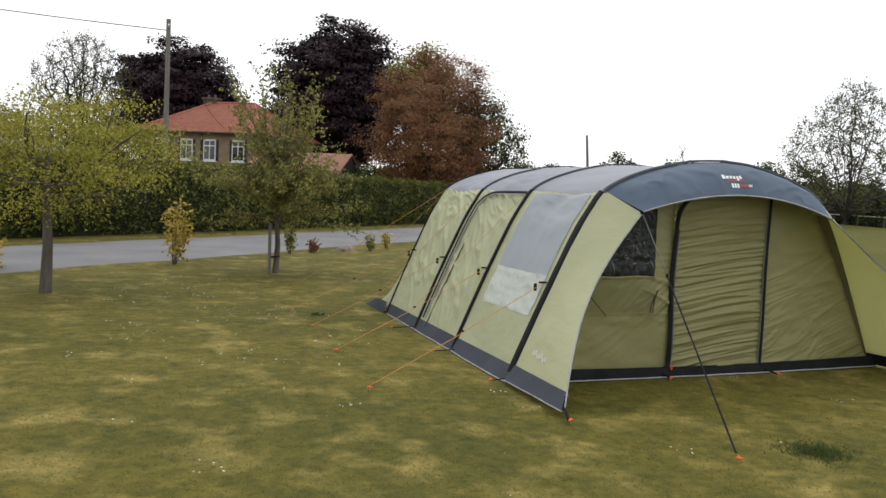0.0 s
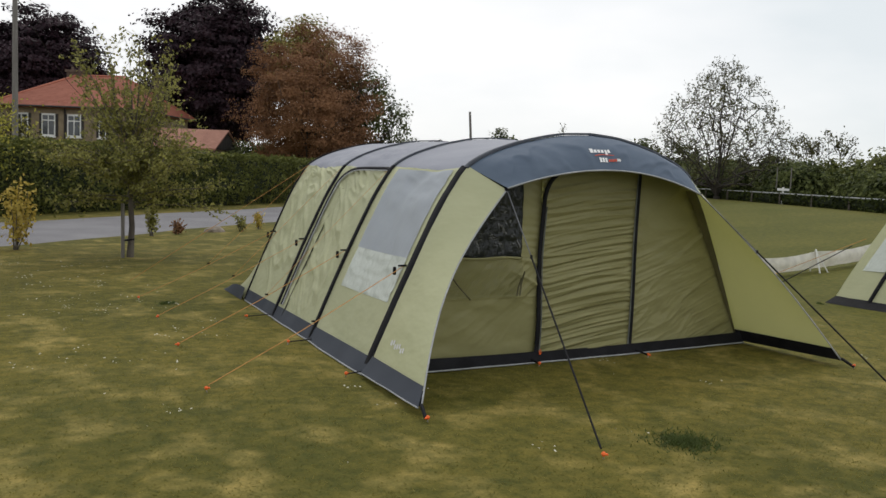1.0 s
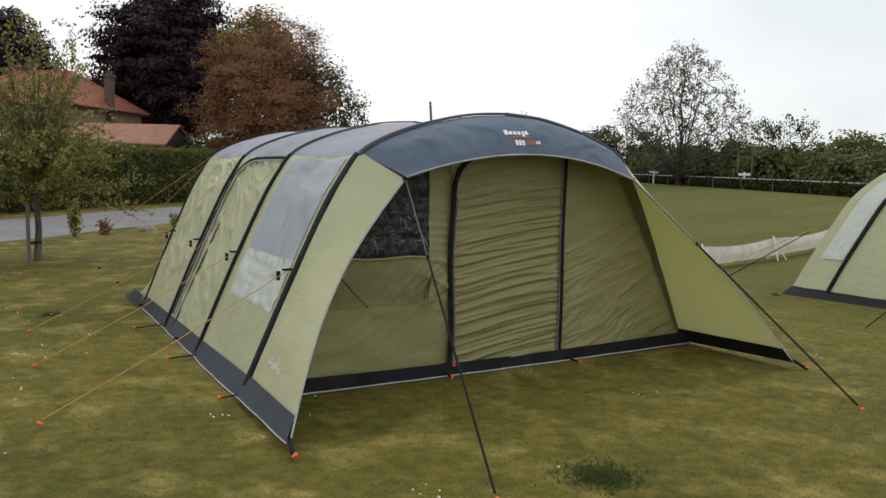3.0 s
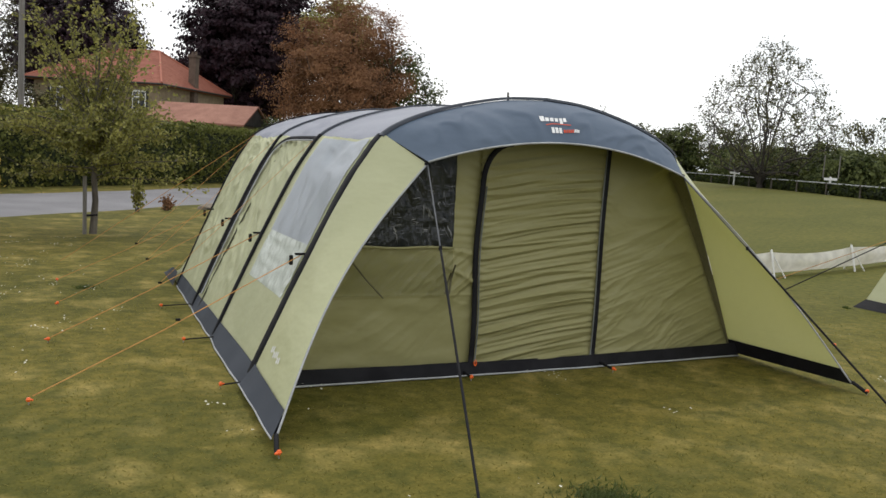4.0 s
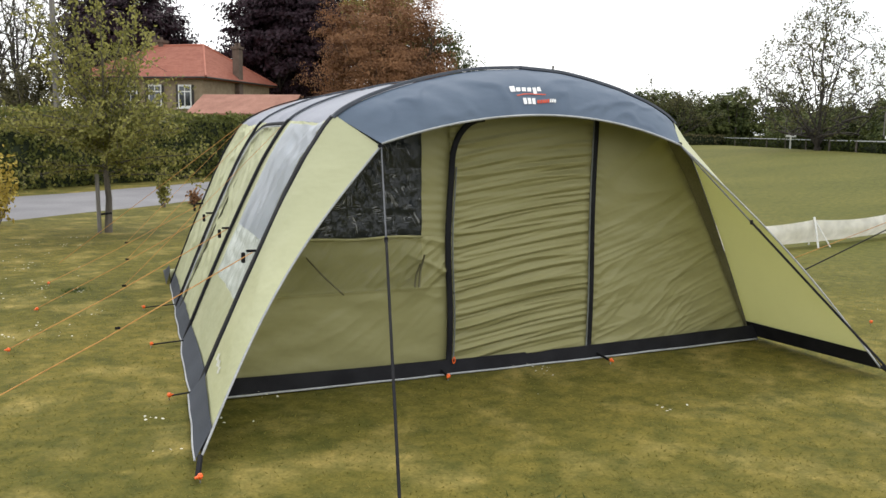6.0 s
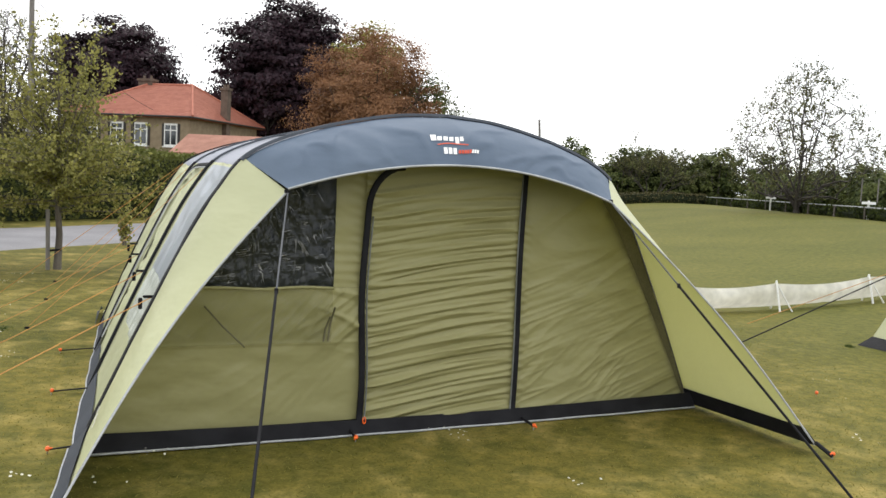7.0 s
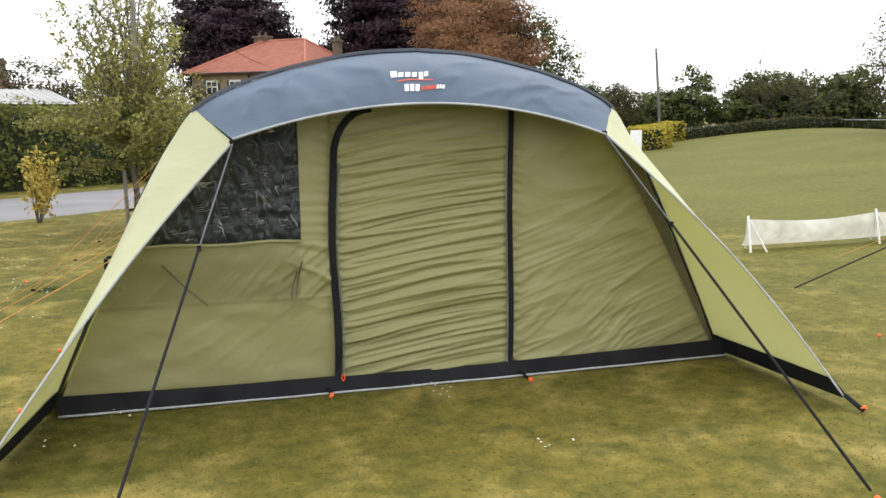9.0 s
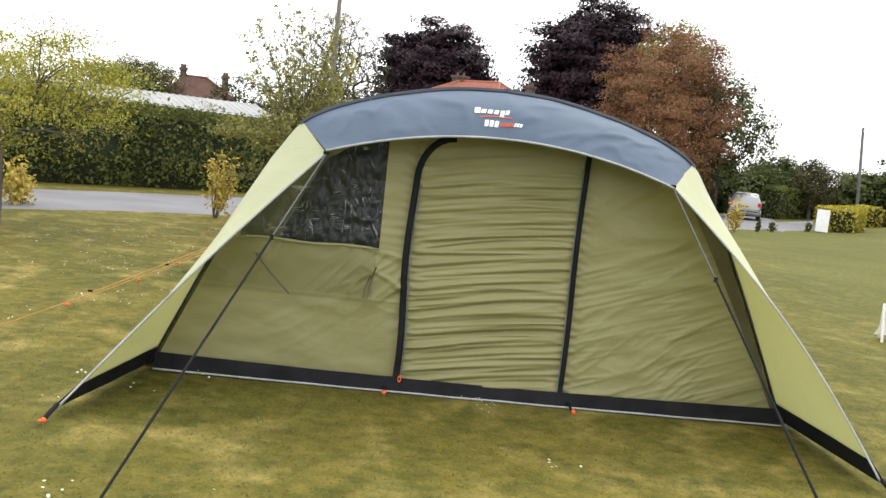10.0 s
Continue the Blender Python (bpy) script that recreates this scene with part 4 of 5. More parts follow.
tree("hedgerow_tree", "round brown-green tree beyond the shed", (-18.6, 54), 1.6, 0.25, (0, 0, 4.1), (2.8, 2.3, 1.9), M_BROWNGREEN, 150, 130, 0.4, 0.08, 16, hollow=0.4)
tree("hedgerow_tree", "small round olive-green tree by the lane", (26.0, 48.0), 0.8, 0.12, (0, 0, 2.2), (1.7, 1.5, 1.5), M_BROWNGREEN, 90, 110, 0.32, 0.07, 17, hollow=0.4)
tree("hedgerow_tree", "dark green hedgerow tree by the lane", (24.4, 49.5), 0.8, 0.12, (0, 0, 2.5), (1.7, 1.5, 1.6), M_DKGREEN, 90, 110, 0.34, 0.08, 18, hollow=0.4)
tree("ash_tree", "yellow-green tree top behind the beeches", (18.5, 55.3), 4, 0.3, (0, 0, 9.2), (2.3, 2.3, 3.8), M_SAPLEAF, 110, 90, 0.55, 0.14, 15, hollow=0.3)


def bare_tree(name, label, at, stems, length, rad, levels, spread, up, seed, buds, bud_size, kids=3, shrink=0.74, lean=0.45):
    rnd, rg = random.Random(seed), np.random.default_rng(seed)
    ob = thing(name, label, "tree", (at[0], at[1], ground_z(*at)))
    out, tips = [], []
    for k in range(stems):
        a = k * 6.283 / stems + rnd.uniform(-0.4, 0.4)
        r0 = 0.25 if stems > 1 else 0.0
        grow(rnd, Vector((r0 * math.cos(a), r0 * math.sin(a), -0.1)), Vector((lean * math.cos(a), lean * math.sin(a), 1)), length, rad, levels, out, tips, spread, up, kids, shrink)
    part("trunk", merge(*out), M_TWIG, ob, "bare branching stems", True)
    c = np.array([tuple(p) for p, d in tips])
    c = np.repeat(c, 3, 0)
    c = c[rg.random(len(c)) < buds]
    c = c + rg.normal(0, 0.11, c.shape)
    part("crown", leaf_mesh(c, bud_size, rg), M_BUDS, ob, "sparse opening buds")
    return ob


def dome_tree(name, label, at, trunk_h, rad, tall, count, thin, seed, buds, bud_size, dome=False):
    """Low-forking tree whose limbs reach out evenly to a rounded crown."""
    rnd, rg = random.Random(seed), np.random.default_rng(seed)
    ob = thing(name, label, "tree", (at[0], at[1], ground_z(*at)))
    nodes, up = [Vector((0, 0, -0.1)), Vector((0.02, 0, trunk_h))], [-1, 0]
    mid_z = trunk_h + 0.5 * (tall - trunk_h)
    # stems that fan out from a low fork
    for k in range(11):
        a = k * 2.4 + rnd.uniform(-0.3, 0.3)
        out_ = 0.0 if k == 0 else rnd.uniform(0.25, 0.95)
        end = Vector((rad * out_ * math.cos(a), rad * out_ * math.sin(a), trunk_h + (tall - trunk_h) * (1 - 0.62 * out_ ** 1.4) * rnd.uniform(0.85, 0.97)))
        if dome:
            end.z = mid_z + (tall - mid_z) * math.sqrt(1 - out_ * out_) * 0.93
        last = 1
        for j in range(1, 10):
            q = j / 9
            p = Vector((end.x * q ** 1.15, end.y * q ** 1.15, trunk_h + (end.z - trunk_h) * q ** 0.9)) + Vector((rnd.gauss(0, 0.05), rnd.gauss(0, 0.05), 0))
            nodes.append(p)
            up.append(last)
            last = len(nodes) - 1
    goals = []
    while len(goals) < count:
        a, r, z = rnd.uniform(0, 6.283), rnd.uniform(0, 1) ** 0.55, rnd.uniform(trunk_h + 0.5, tall)
        h = (z - trunk_h) / (tall - trunk_h)
        wide = rad * min(1.0, 0.35 + 2.2 * h) * max(0.0, 1 - max(0.0, h - 0.3) ** 1.9 * 1.85) * (1 + 0.18 * noise.noise((math.cos(a) * 1.7, math.sin(a) * 1.7, z * 0.9 + seed)))
        if dome:
            wide = rad * math.sqrt(max(0.0, 1 - ((z - mid_z) / (tall - mid_z)) ** 2)) * (1 + 0.08 * noise.noise((math.cos(a) * 2.5, math.sin(a) * 2.5, z * 0.9 + seed)))
        if wide > 0.1 and rnd.random() < (wide / rad) ** 1.3:
            goals.append(Vector((wide * r * math.cos(a), wide * r * math.sin(a), z)))
    root = Vector((0, 0, trunk_h))
    goals.sort(key=lambda p: (p - root).length)
    for g in goals:
        best = min(range(2, len(nodes)), key=lambda i: (nodes[i] - g).length + 0.9 * max(0.0, nodes[i].z + 0.15 - g.z))
        nodes.append(g)
        up.append(best)
    load = [0.0] * len(nodes)
    kids = [0] * len(nodes)
    for i in range(len(nodes) - 1, 0, -1):
        load[i] += 1.0
        load[up[i]] += load[i]
        kids[up[i]] += 1
    out, tips = [], []
    for i in range(1, len(nodes)):
        a, b = nodes[up[i]], nodes[i]
        r1, r0 = thin * load[i] ** 0.48, thin * min(load[i] * 1.3 + 0.5, load[up[i]]) ** 0.48
        m_ = a.lerp(b, 0.5) + Vector((rnd.gauss(0, 0.05), rnd.gauss(0, 0.05), rnd.gauss(-0.02, 0.05))) * (b - a).length * 0.9
        out.append(tube([a, m_, b], [r0, (r0 + r1) / 2, r1], 7 if r1 > 0.04 else 4, False))
        if load[i] < 3:
            for k in range(4):
                q = m_.lerp(b, rnd.uniform(0, 1))
                e = q + (b - a).normalized() * rnd.uniform(0.08, 0.3) + Vector((rnd.gauss(0, 0.13), rnd.gauss(0, 0.13), rnd.gauss(0.05, 0.13)))
                out.append(tube([q, e], [thin * 0.8, thin * 0.5], 3, False))
                tips += [tuple(e), tuple(q.lerp(e, 0.5))]
    part("trunk", merge(*out), M_TWIG, ob, "low-forking bare limbs", True)
    c = np.array(tips)
    c = np.repeat(c, 3, 0)
    c = c[rg.random(len(c)) < buds]
    part("crown", leaf_mesh(c + rg.normal(0, 0.07, c.shape), bud_size, rg), M_BUDS, ob, "sparse opening buds")
    return ob


dome_tree("field_tree", "wide spreading tree nearly bare with sparse buds", (27.85, 23.2), 0.15, 3.5, 6.75, 880, 0.0060, 33, 0.85, 0.053)
dome_tree("bare_tree", "bare pale-twigged tree beyond the hedge", (-5.7, 58), 2.6, 3.7, 11.2, 1400, 0.0105, 22, 0.4, 0.06, True)
bare_tree("bare_tree", "small bare tree in the far hedgerow", (32.5, 39.5), 4, 1.5, 0.06, 4, 0.65, 0.08, 23, 0.9, 0.06)
bare_tree("bare_tree", "small bare tree in the far hedgerow", (37, 24.5), 2, 1.6, 0.08, 4, 0.6, 0.1, 24, 0.5, 0.08)


def young_tree(name, label, at, trunk_h, trunk_r, clumps, leaf_mat, seed, crown_c, crown_r, per, clump, leaf, flat=0.62, hollow=0.3, rise=0.45):
    rnd, rg = random.Random(seed), np.random.default_rng(seed)
    ob = thing(name, label, "tree", (at[0], at[1], ground_z(*at)))
    out, tips = [], []
    out.append(tube([(0, 0, -0.05), (0.02, 0.01, trunk_h * 0.5), (0, 0, trunk_h), (0.02, 0, trunk_h + crown_r[2] * 0.7)], [trunk_r * 1.3, trunk_r, trunk_r * 0.8, trunk_r * 0.3], 9, False))
    for k in range(9):
        a = k * 2.4 + rnd.uniform(-0.3, 0.3)
        grow(rnd, Vector((0, 0, trunk_h * rnd.uniform(0.85, 1.35))), Vector((math.cos(a), math.sin(a), rise)), crown_r[0] * 0.5, trunk_r * 0.38, 2, out, tips, 0.55, 0.1 * rise / 0.45, 3)
    pts = crown_points(rg, crown_c, crown_r, clumps, per, clump, hollow, flat=flat, gap=-0.3, spray=0.8, lobes=0.2)
    tp = np.array([tuple(p) for p, d in tips])
    pts = np.concatenate([pts, np.repeat(tp, 9, 0) + rg.normal(0, 0.13, (len(tp) * 9, 3))])
    part("trunk", merge(*out), M_BARK, ob, "slim grey trunk and limbs", True)
    part("crown", leaf_mesh(pts, leaf, rg), leaf_mat, ob)
    return ob


young_tree("lime_tree", "young tree with bright yellow-green leaves", (-6.3, 6.55), 1.35, 0.07, 200, M_LIME, 31, (0, 0, 2.02), (1.62, 1.55, 0.84), 150, 0.25, 0.023, flat=0.35, rise=0.15)


def shoot_tree(label, at, seed):
    """Staked sapling: low whorl of spreading limbs and tall upright shoots, leaves along every twig."""
    rnd, rg = random.Random(seed), np.random.default_rng(seed)
    ob = thing("sapling", label, "tree", (at[0], at[1], ground_z(*at)))
    out = [tube([(0, 0, -0.05), (0.03, 0.01, 0.55), (-0.01, 0, 1.1), (0.02, 0.02, 2.0), (0.0, 0.0, 2.9)], [0.065, 0.05, 0.042, 0.024, 0.008], 9, False)]
    pts = []
    for k in range(80):
        a = k * 2.4 + rnd.uniform(-0.4, 0.4)
        low = k % 2 == 0
        h0 = rnd.uniform(0.9, 1.7) if low else rnd.uniform(1.1, 2.1)
        rise = rnd.uniform(0.0, 0.75) if low else rnd.uniform(0.6, 2.2)
        reach = rnd.uniform(0.95, 1.6) if low else rnd.uniform(1.1, 2.0)
        d = Vector((math.cos(a), math.sin(a), rise)).normalized()
        line, p = [Vector((0, 0, h0))], Vector((0, 0, h0))
        for q in range(6):
            d = (d + Vector((rnd.gauss(0, 0.09), rnd.gauss(0, 0.09), (-0.03 if low else 0.10) + rnd.gauss(0, 0.06)))).normalized()
            p = p + d * reach / 6
            line.append(p)
        out.append(tube(line, [0.016, 0.013, 0.011, 0.009, 0.007, 0.005, 0.004], 4, False))
        for q in range(1, 7):
            c = line[q]
            pts += [line[q - 1].lerp(c, rnd.random()) + Vector((rnd.gauss(0, 0.03), rnd.gauss(0, 0.03), rnd.gauss(0, 0.03))) for _ in range(12)]
            for _ in range(2 if low else 1):
                e = c + (d * 0.5 + Vector((rnd.gauss(0, 0.7), rnd.gauss(0, 0.7), rnd.gauss(0.1, 0.35)))).normalized() * rnd.uniform(0.18, 0.46)
                out.append(tube([c, e], [0.005, 0.003], 3, False))
                pts += [c.lerp(e, rnd.uniform(0.15, 1.1)) + Vector((rnd.gauss(0, 0.04), rnd.gauss(0, 0.04), rnd.gauss(0, 0.035))) for _ in range(14)]
    part("trunk", merge(*out), M_BARK, ob, "slim grey trunk and shoots", True)
    part("crown", leaf_mesh(np.array([tuple(p) for p in pts]), 0.033, rg), M_SAPLEAF, ob)
    part("stake", tube([(-0.13, -0.05, -0.05), (-0.14, -0.05, 0.95)], 0.032, 8), M_POLE, ob, "grey timber stake")
    part("tie", tube([(-0.15, -0.05, 0.3), (0.06, -0.03, 0.32)], 0.02, 6), M_BLACK, ob, "black rubber tree tie")
    return ob


shoot_tree("staked sapling in olive-green young leaf", (-2.4, 9.45), 32)


def shrub(label, at, h, r, seed, n_leaf, leaf, mat=None):
    rnd, rg = random.Random(seed), np.random.default_rng(seed)
    ob = thing("shrub", label, "shrub", (at[0], at[1], ground_z(*at)), group="shrubs along the lane")
    pts = []
    for k in range(7):
        a, t = rnd.uniform(0, 6.28), rnd.uniform(0.2, 1.0)
        e = Vector((r * t * math.cos(a), r * t * math.sin(a), h * rnd.uniform(0.55, 1.0) * (1.1 - 0.4 * t)))
        b = Vector((0.03 * math.cos(a), 0.03 * math.sin(a), -0.02))
        m_ = b.lerp(e, 0.5) + Vector((rnd.gauss(0, 0.03), rnd.gauss(0, 0.03), 0))
        part("stem", tube([b, m_, e], [0.012, 0.008, 0.004], 5, False), M_BARK, ob)
        q = rg.uniform(0.25, 1, (n_leaf // 7, 1))
        pts.append(np.array(b) * (1 - q) + np.array(e) * q + rg.normal(0, r * 0.22, (n_leaf // 7, 3)))
    pts = np.concatenate(pts)
    pts[:, 2] = np.maximum(pts[:, 2], 0.04)
    part("foliage", leaf_mesh(pts, leaf, rg), mat or M_YELLOW, ob)
    return ob


shrub("tall golden-yellow leaved shrub beside the lane", (-4.12, 10.9), 1.72, 0.36, 41, 640, 0.045)
shrub("golden-yellow leaved shrub beside the lane", (-7.3, 9.7), 1.0, 0.42, 42, 620, 0.05)
shrub("slim yellow-green shrub beside the lane", (-1.1, 13.9), 0.98, 0.16, 43, 300, 0.045, M_SAPLEAF)
shrub("low reddish-green shrub at the lane edge", (-0.42, 14.35), 0.36, 0.20, 44, 240, 0.04, M_RUST)
shrub("small yellow-green shrub at the lane edge", (1.43, 15.3), 0.62, 0.15, 45, 200, 0.04, M_SAPLEAF)
shrub("small yellow-green shrub at the lane edge", (2.15, 16.0), 0.60, 0.15, 46, 200, 0.04)
bm = bmesh.new()
bmesh.ops.create_icosphere(bm, subdivisions=2, radius=0.26)
for v in bm.verts:
    v.co = Vector((v.co.x * 1.2, v.co.y * 0.8, max(-0.03, v.co.z * 0.55))) * (1 + 0.2 * noise.noise(v.co * 6))
st = part("stone", bm, M_STONE, None)
st.matrix_basis = pose(0.7, 15.15, ground_z(0.7, 15.15), 0, 0, 30)
tagged(st, "low brown stone at the lane edge", "stone")


def hedge(name, label, pts, height, depth, leaf_mat, leaf, density, seed, wobble=0.12, category="hedge"):
    """Clipped hedge along a line: core coloured dark as its inner shade, and a skin of loose leaves."""
    rg = np.random.default_rng(seed)
    ob = thing(name, label, category, (0, 0, 0))
    core_v, core_f, leaves = [], [], []
    for (x0, y0), (x1, y1) in zip(pts, pts[1:]):
        L = math.hypot(x1 - x0, y1 - y0)
        dx, dy = (x1 - x0) / L, (y1 - y0) / L
        nx_, ny_ = -dy, dx
        k = max(2, int(L / 1.2))
        for i in range(k + 1):
            t = i / k * L
            cx, cy = x0 + dx * t, y0 + dy * t
            hh = height * (1 + 0.05 * noise.noise((cx * 0.5, cy * 0.5, seed)))
            o = len(core_v)
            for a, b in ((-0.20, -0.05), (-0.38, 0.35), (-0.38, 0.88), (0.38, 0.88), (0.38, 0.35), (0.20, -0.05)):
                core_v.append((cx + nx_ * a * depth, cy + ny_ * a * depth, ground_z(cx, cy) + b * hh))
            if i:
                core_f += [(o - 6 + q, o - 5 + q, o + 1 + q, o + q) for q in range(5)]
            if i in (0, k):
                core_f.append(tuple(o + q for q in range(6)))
        m_ = int(density * L * (height * 2 + depth))
        t = rg.uniform(0, L, m_)
        e = rg.uniform(0, height * 2 + depth, m_)
        off = np.where(e < height, -depth / 2, np.where(e < height + depth, e - height - depth / 2, depth / 2))
        zz = np.where(e < height, e, np.where(e < height + depth, height, 2 * height + depth - e))
        wob = np.array([noise.noise((a * 0.9, b * 1.1, seed + 0.5)) + 0.6 * noise.noise((a * 2.6, b * 2.9, seed)) for a, b in zip(t + x0, e)])
        sprig = np.array([noise.noise((a * 3.1 + 7, b * 5.5, seed + 3.1)) for a, b in zip(t + x0, e)])
        inset = rg.random(m_) ** 2 * 0.18 - 0.22 * wobble / 0.12 * np.maximum(0.0, sprig - 0.12) * rg.random(m_)
        sgn = np.where(e < height, -1, np.where(e < height + depth, 0, 1))
        foot = np.maximum(0.0, 0.30 * height - np.minimum(e, 2 * height + depth - e)) * 0.45
        off = off + sgn * (wob * wobble - inset - foot)
        zz = np.maximum(0.04, zz * (1 + 0.05 * noise.noise((x0, y0, 1))) + np.where(sgn == 0, wob * wobble - inset, 0))
        px, py = x0 + dx * t + nx_ * off, y0 + dy * t + ny_ * off
        gz = np.array([ground_z(a, b) for a, b in zip(px, py)])
        leaves.append(np.stack([px, py, zz + gz], 1))
        for end, (ex, ey) in ((-1, (x0, y0)), (1, (x1, y1))):
            k2 = int(density * height * depth)
            a2, z2, o2 = rg.uniform(-0.5, 0.5, k2) * depth, rg.uniform(0.04, height, k2), rg.uniform(0.0, 0.12, k2) * end
            leaves.append(np.stack([ex + dx * o2 + nx_ * a2, ey + dy * o2 + ny_ * a2, z2 + ground_z(ex, ey)], 1))
    part("core", (core_v, core_f), M_HEDGE_IN, ob, "solid core with the inner shade in its colour")
    part("foliage", leaf_mesh(np.concatenate(leaves), leaf, rg), leaf_mat, ob)
    return ob


def hx(x):
    return x, 0.945 * x + 24.6


hedge("hedge", "long clipped dark-green hedge along the lane", [hx(-22), hx(-8), hx(2), hx(9)], 2.15, 1.3, M_HEDGE, 0.062, 250, 51, 0.17)
hedge("hedge", "far end of the clipped lane hedge in shade", [hx(9.2), hx(14.6)], 2.1, 1.3, M_HEDGE, 0.08, 110, 52)
hedge("hedge", "clipped hedge beyond the branch of the lane", [hx(22.5), hx(30)], 2.0, 1.3, M_HEDGE, 0.10, 70, 56)
hedge("golden_hedge", "clipped golden-yellow hedge curving beside the lane", [(20.0, 32.6), (21.3, 34.1), (21.3, 36.4), (22.8, 38.0), (24.8, 38.4)], 1.1, 1.3, M_GOLD, 0.07, 130, 53)
hedge("flower_border", "low dull yellow-green border by the field edge", [(25.0, 38.4), (34.5, 37.0)], 0.62, 0.8, M_BROWNGREEN, 0.07, 120, 54)
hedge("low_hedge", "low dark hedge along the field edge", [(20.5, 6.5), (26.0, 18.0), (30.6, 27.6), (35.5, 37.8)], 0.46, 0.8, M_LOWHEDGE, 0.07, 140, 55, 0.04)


def thicket(label, a, b, n, h0, h1, seed, mat, leaf=0.10):
    rg = np.random.default_rng(seed)
    for i in range(n):
        t = (i + rg.uniform(0.2, 0.8)) / n
        x, y = a[0] + (b[0] - a[0]) * t + rg.normal(0, 0.8), a[1] + (b[1] - a[1]) * t + rg.normal(0, 0.8)
        h = rg.uniform(h0, h1)
        r = rg.uniform(1.3, 2.2)
        ob = thing("bush", label, "bush", (x, y, ground_z(x, y)), group="bushes behind the field")
        for k in range(5):
            part("stem", tube([(0.2 * math.cos(k), 0.2 * math.sin(k), -0.05), (r * 0.5 * math.cos(k), r * 0.5 * math.sin(k), h * 0.7)], [0.06, 0.02], 5, False), M_BARK, ob)
        pts = crown_points(rg, (0, 0, h * 0.5), (r, r, h * 0.5), 60, 60, 0.34, 0.35)
        pts[:, 2] = np.maximum(pts[:, 2], 0.05)
        part("foliage", leaf_mesh(pts, leaf, rg, around=(0, 0, h * 0.35)), mat, ob)


thicket("dense dark-green bush in the field hedgerow", (24.5, 5.5), (39, 35.5), 20, 1.5, 2.3, 61, M_DKGREEN)
thicket("mid-green bush in the field hedgerow", (27.5, 5.5), (42.5, 36), 14, 1.7, 2.9, 62, M_HEDGE)
thicket("dark bush beyond the lane", (39, 38), (23, 56), 14, 2.6, 4.6, 63, M_DKGREEN, 0.12)
thicket("dark bush beyond the lane", (33, 47), (47, 38), 9, 2.2, 3.8, 67, M_DKGREEN, 0.12)
thicket("shaded bush below the russet tree", (12, 46), (24, 50), 8, 2.4, 4.0, 64, M_DKGREEN, 0.12)
thicket("shaded bush beside the outbuilding", (9.4, 44.8), (13.0, 45.4), 4, 2.8, 3.4, 68, M_DKGREEN, 0.11)
thicket("bush behind the hedge", (-20, 49), (-16.2, 51), 3, 4.6, 5.6, 65, M_DKGREEN, 0.12)
thicket("bare brownish bush beside the house", (-11.5, 46), (-2.2, 47.5), 8, 3.9, 5.4, 66, M_BROWNGREEN, 0.09)

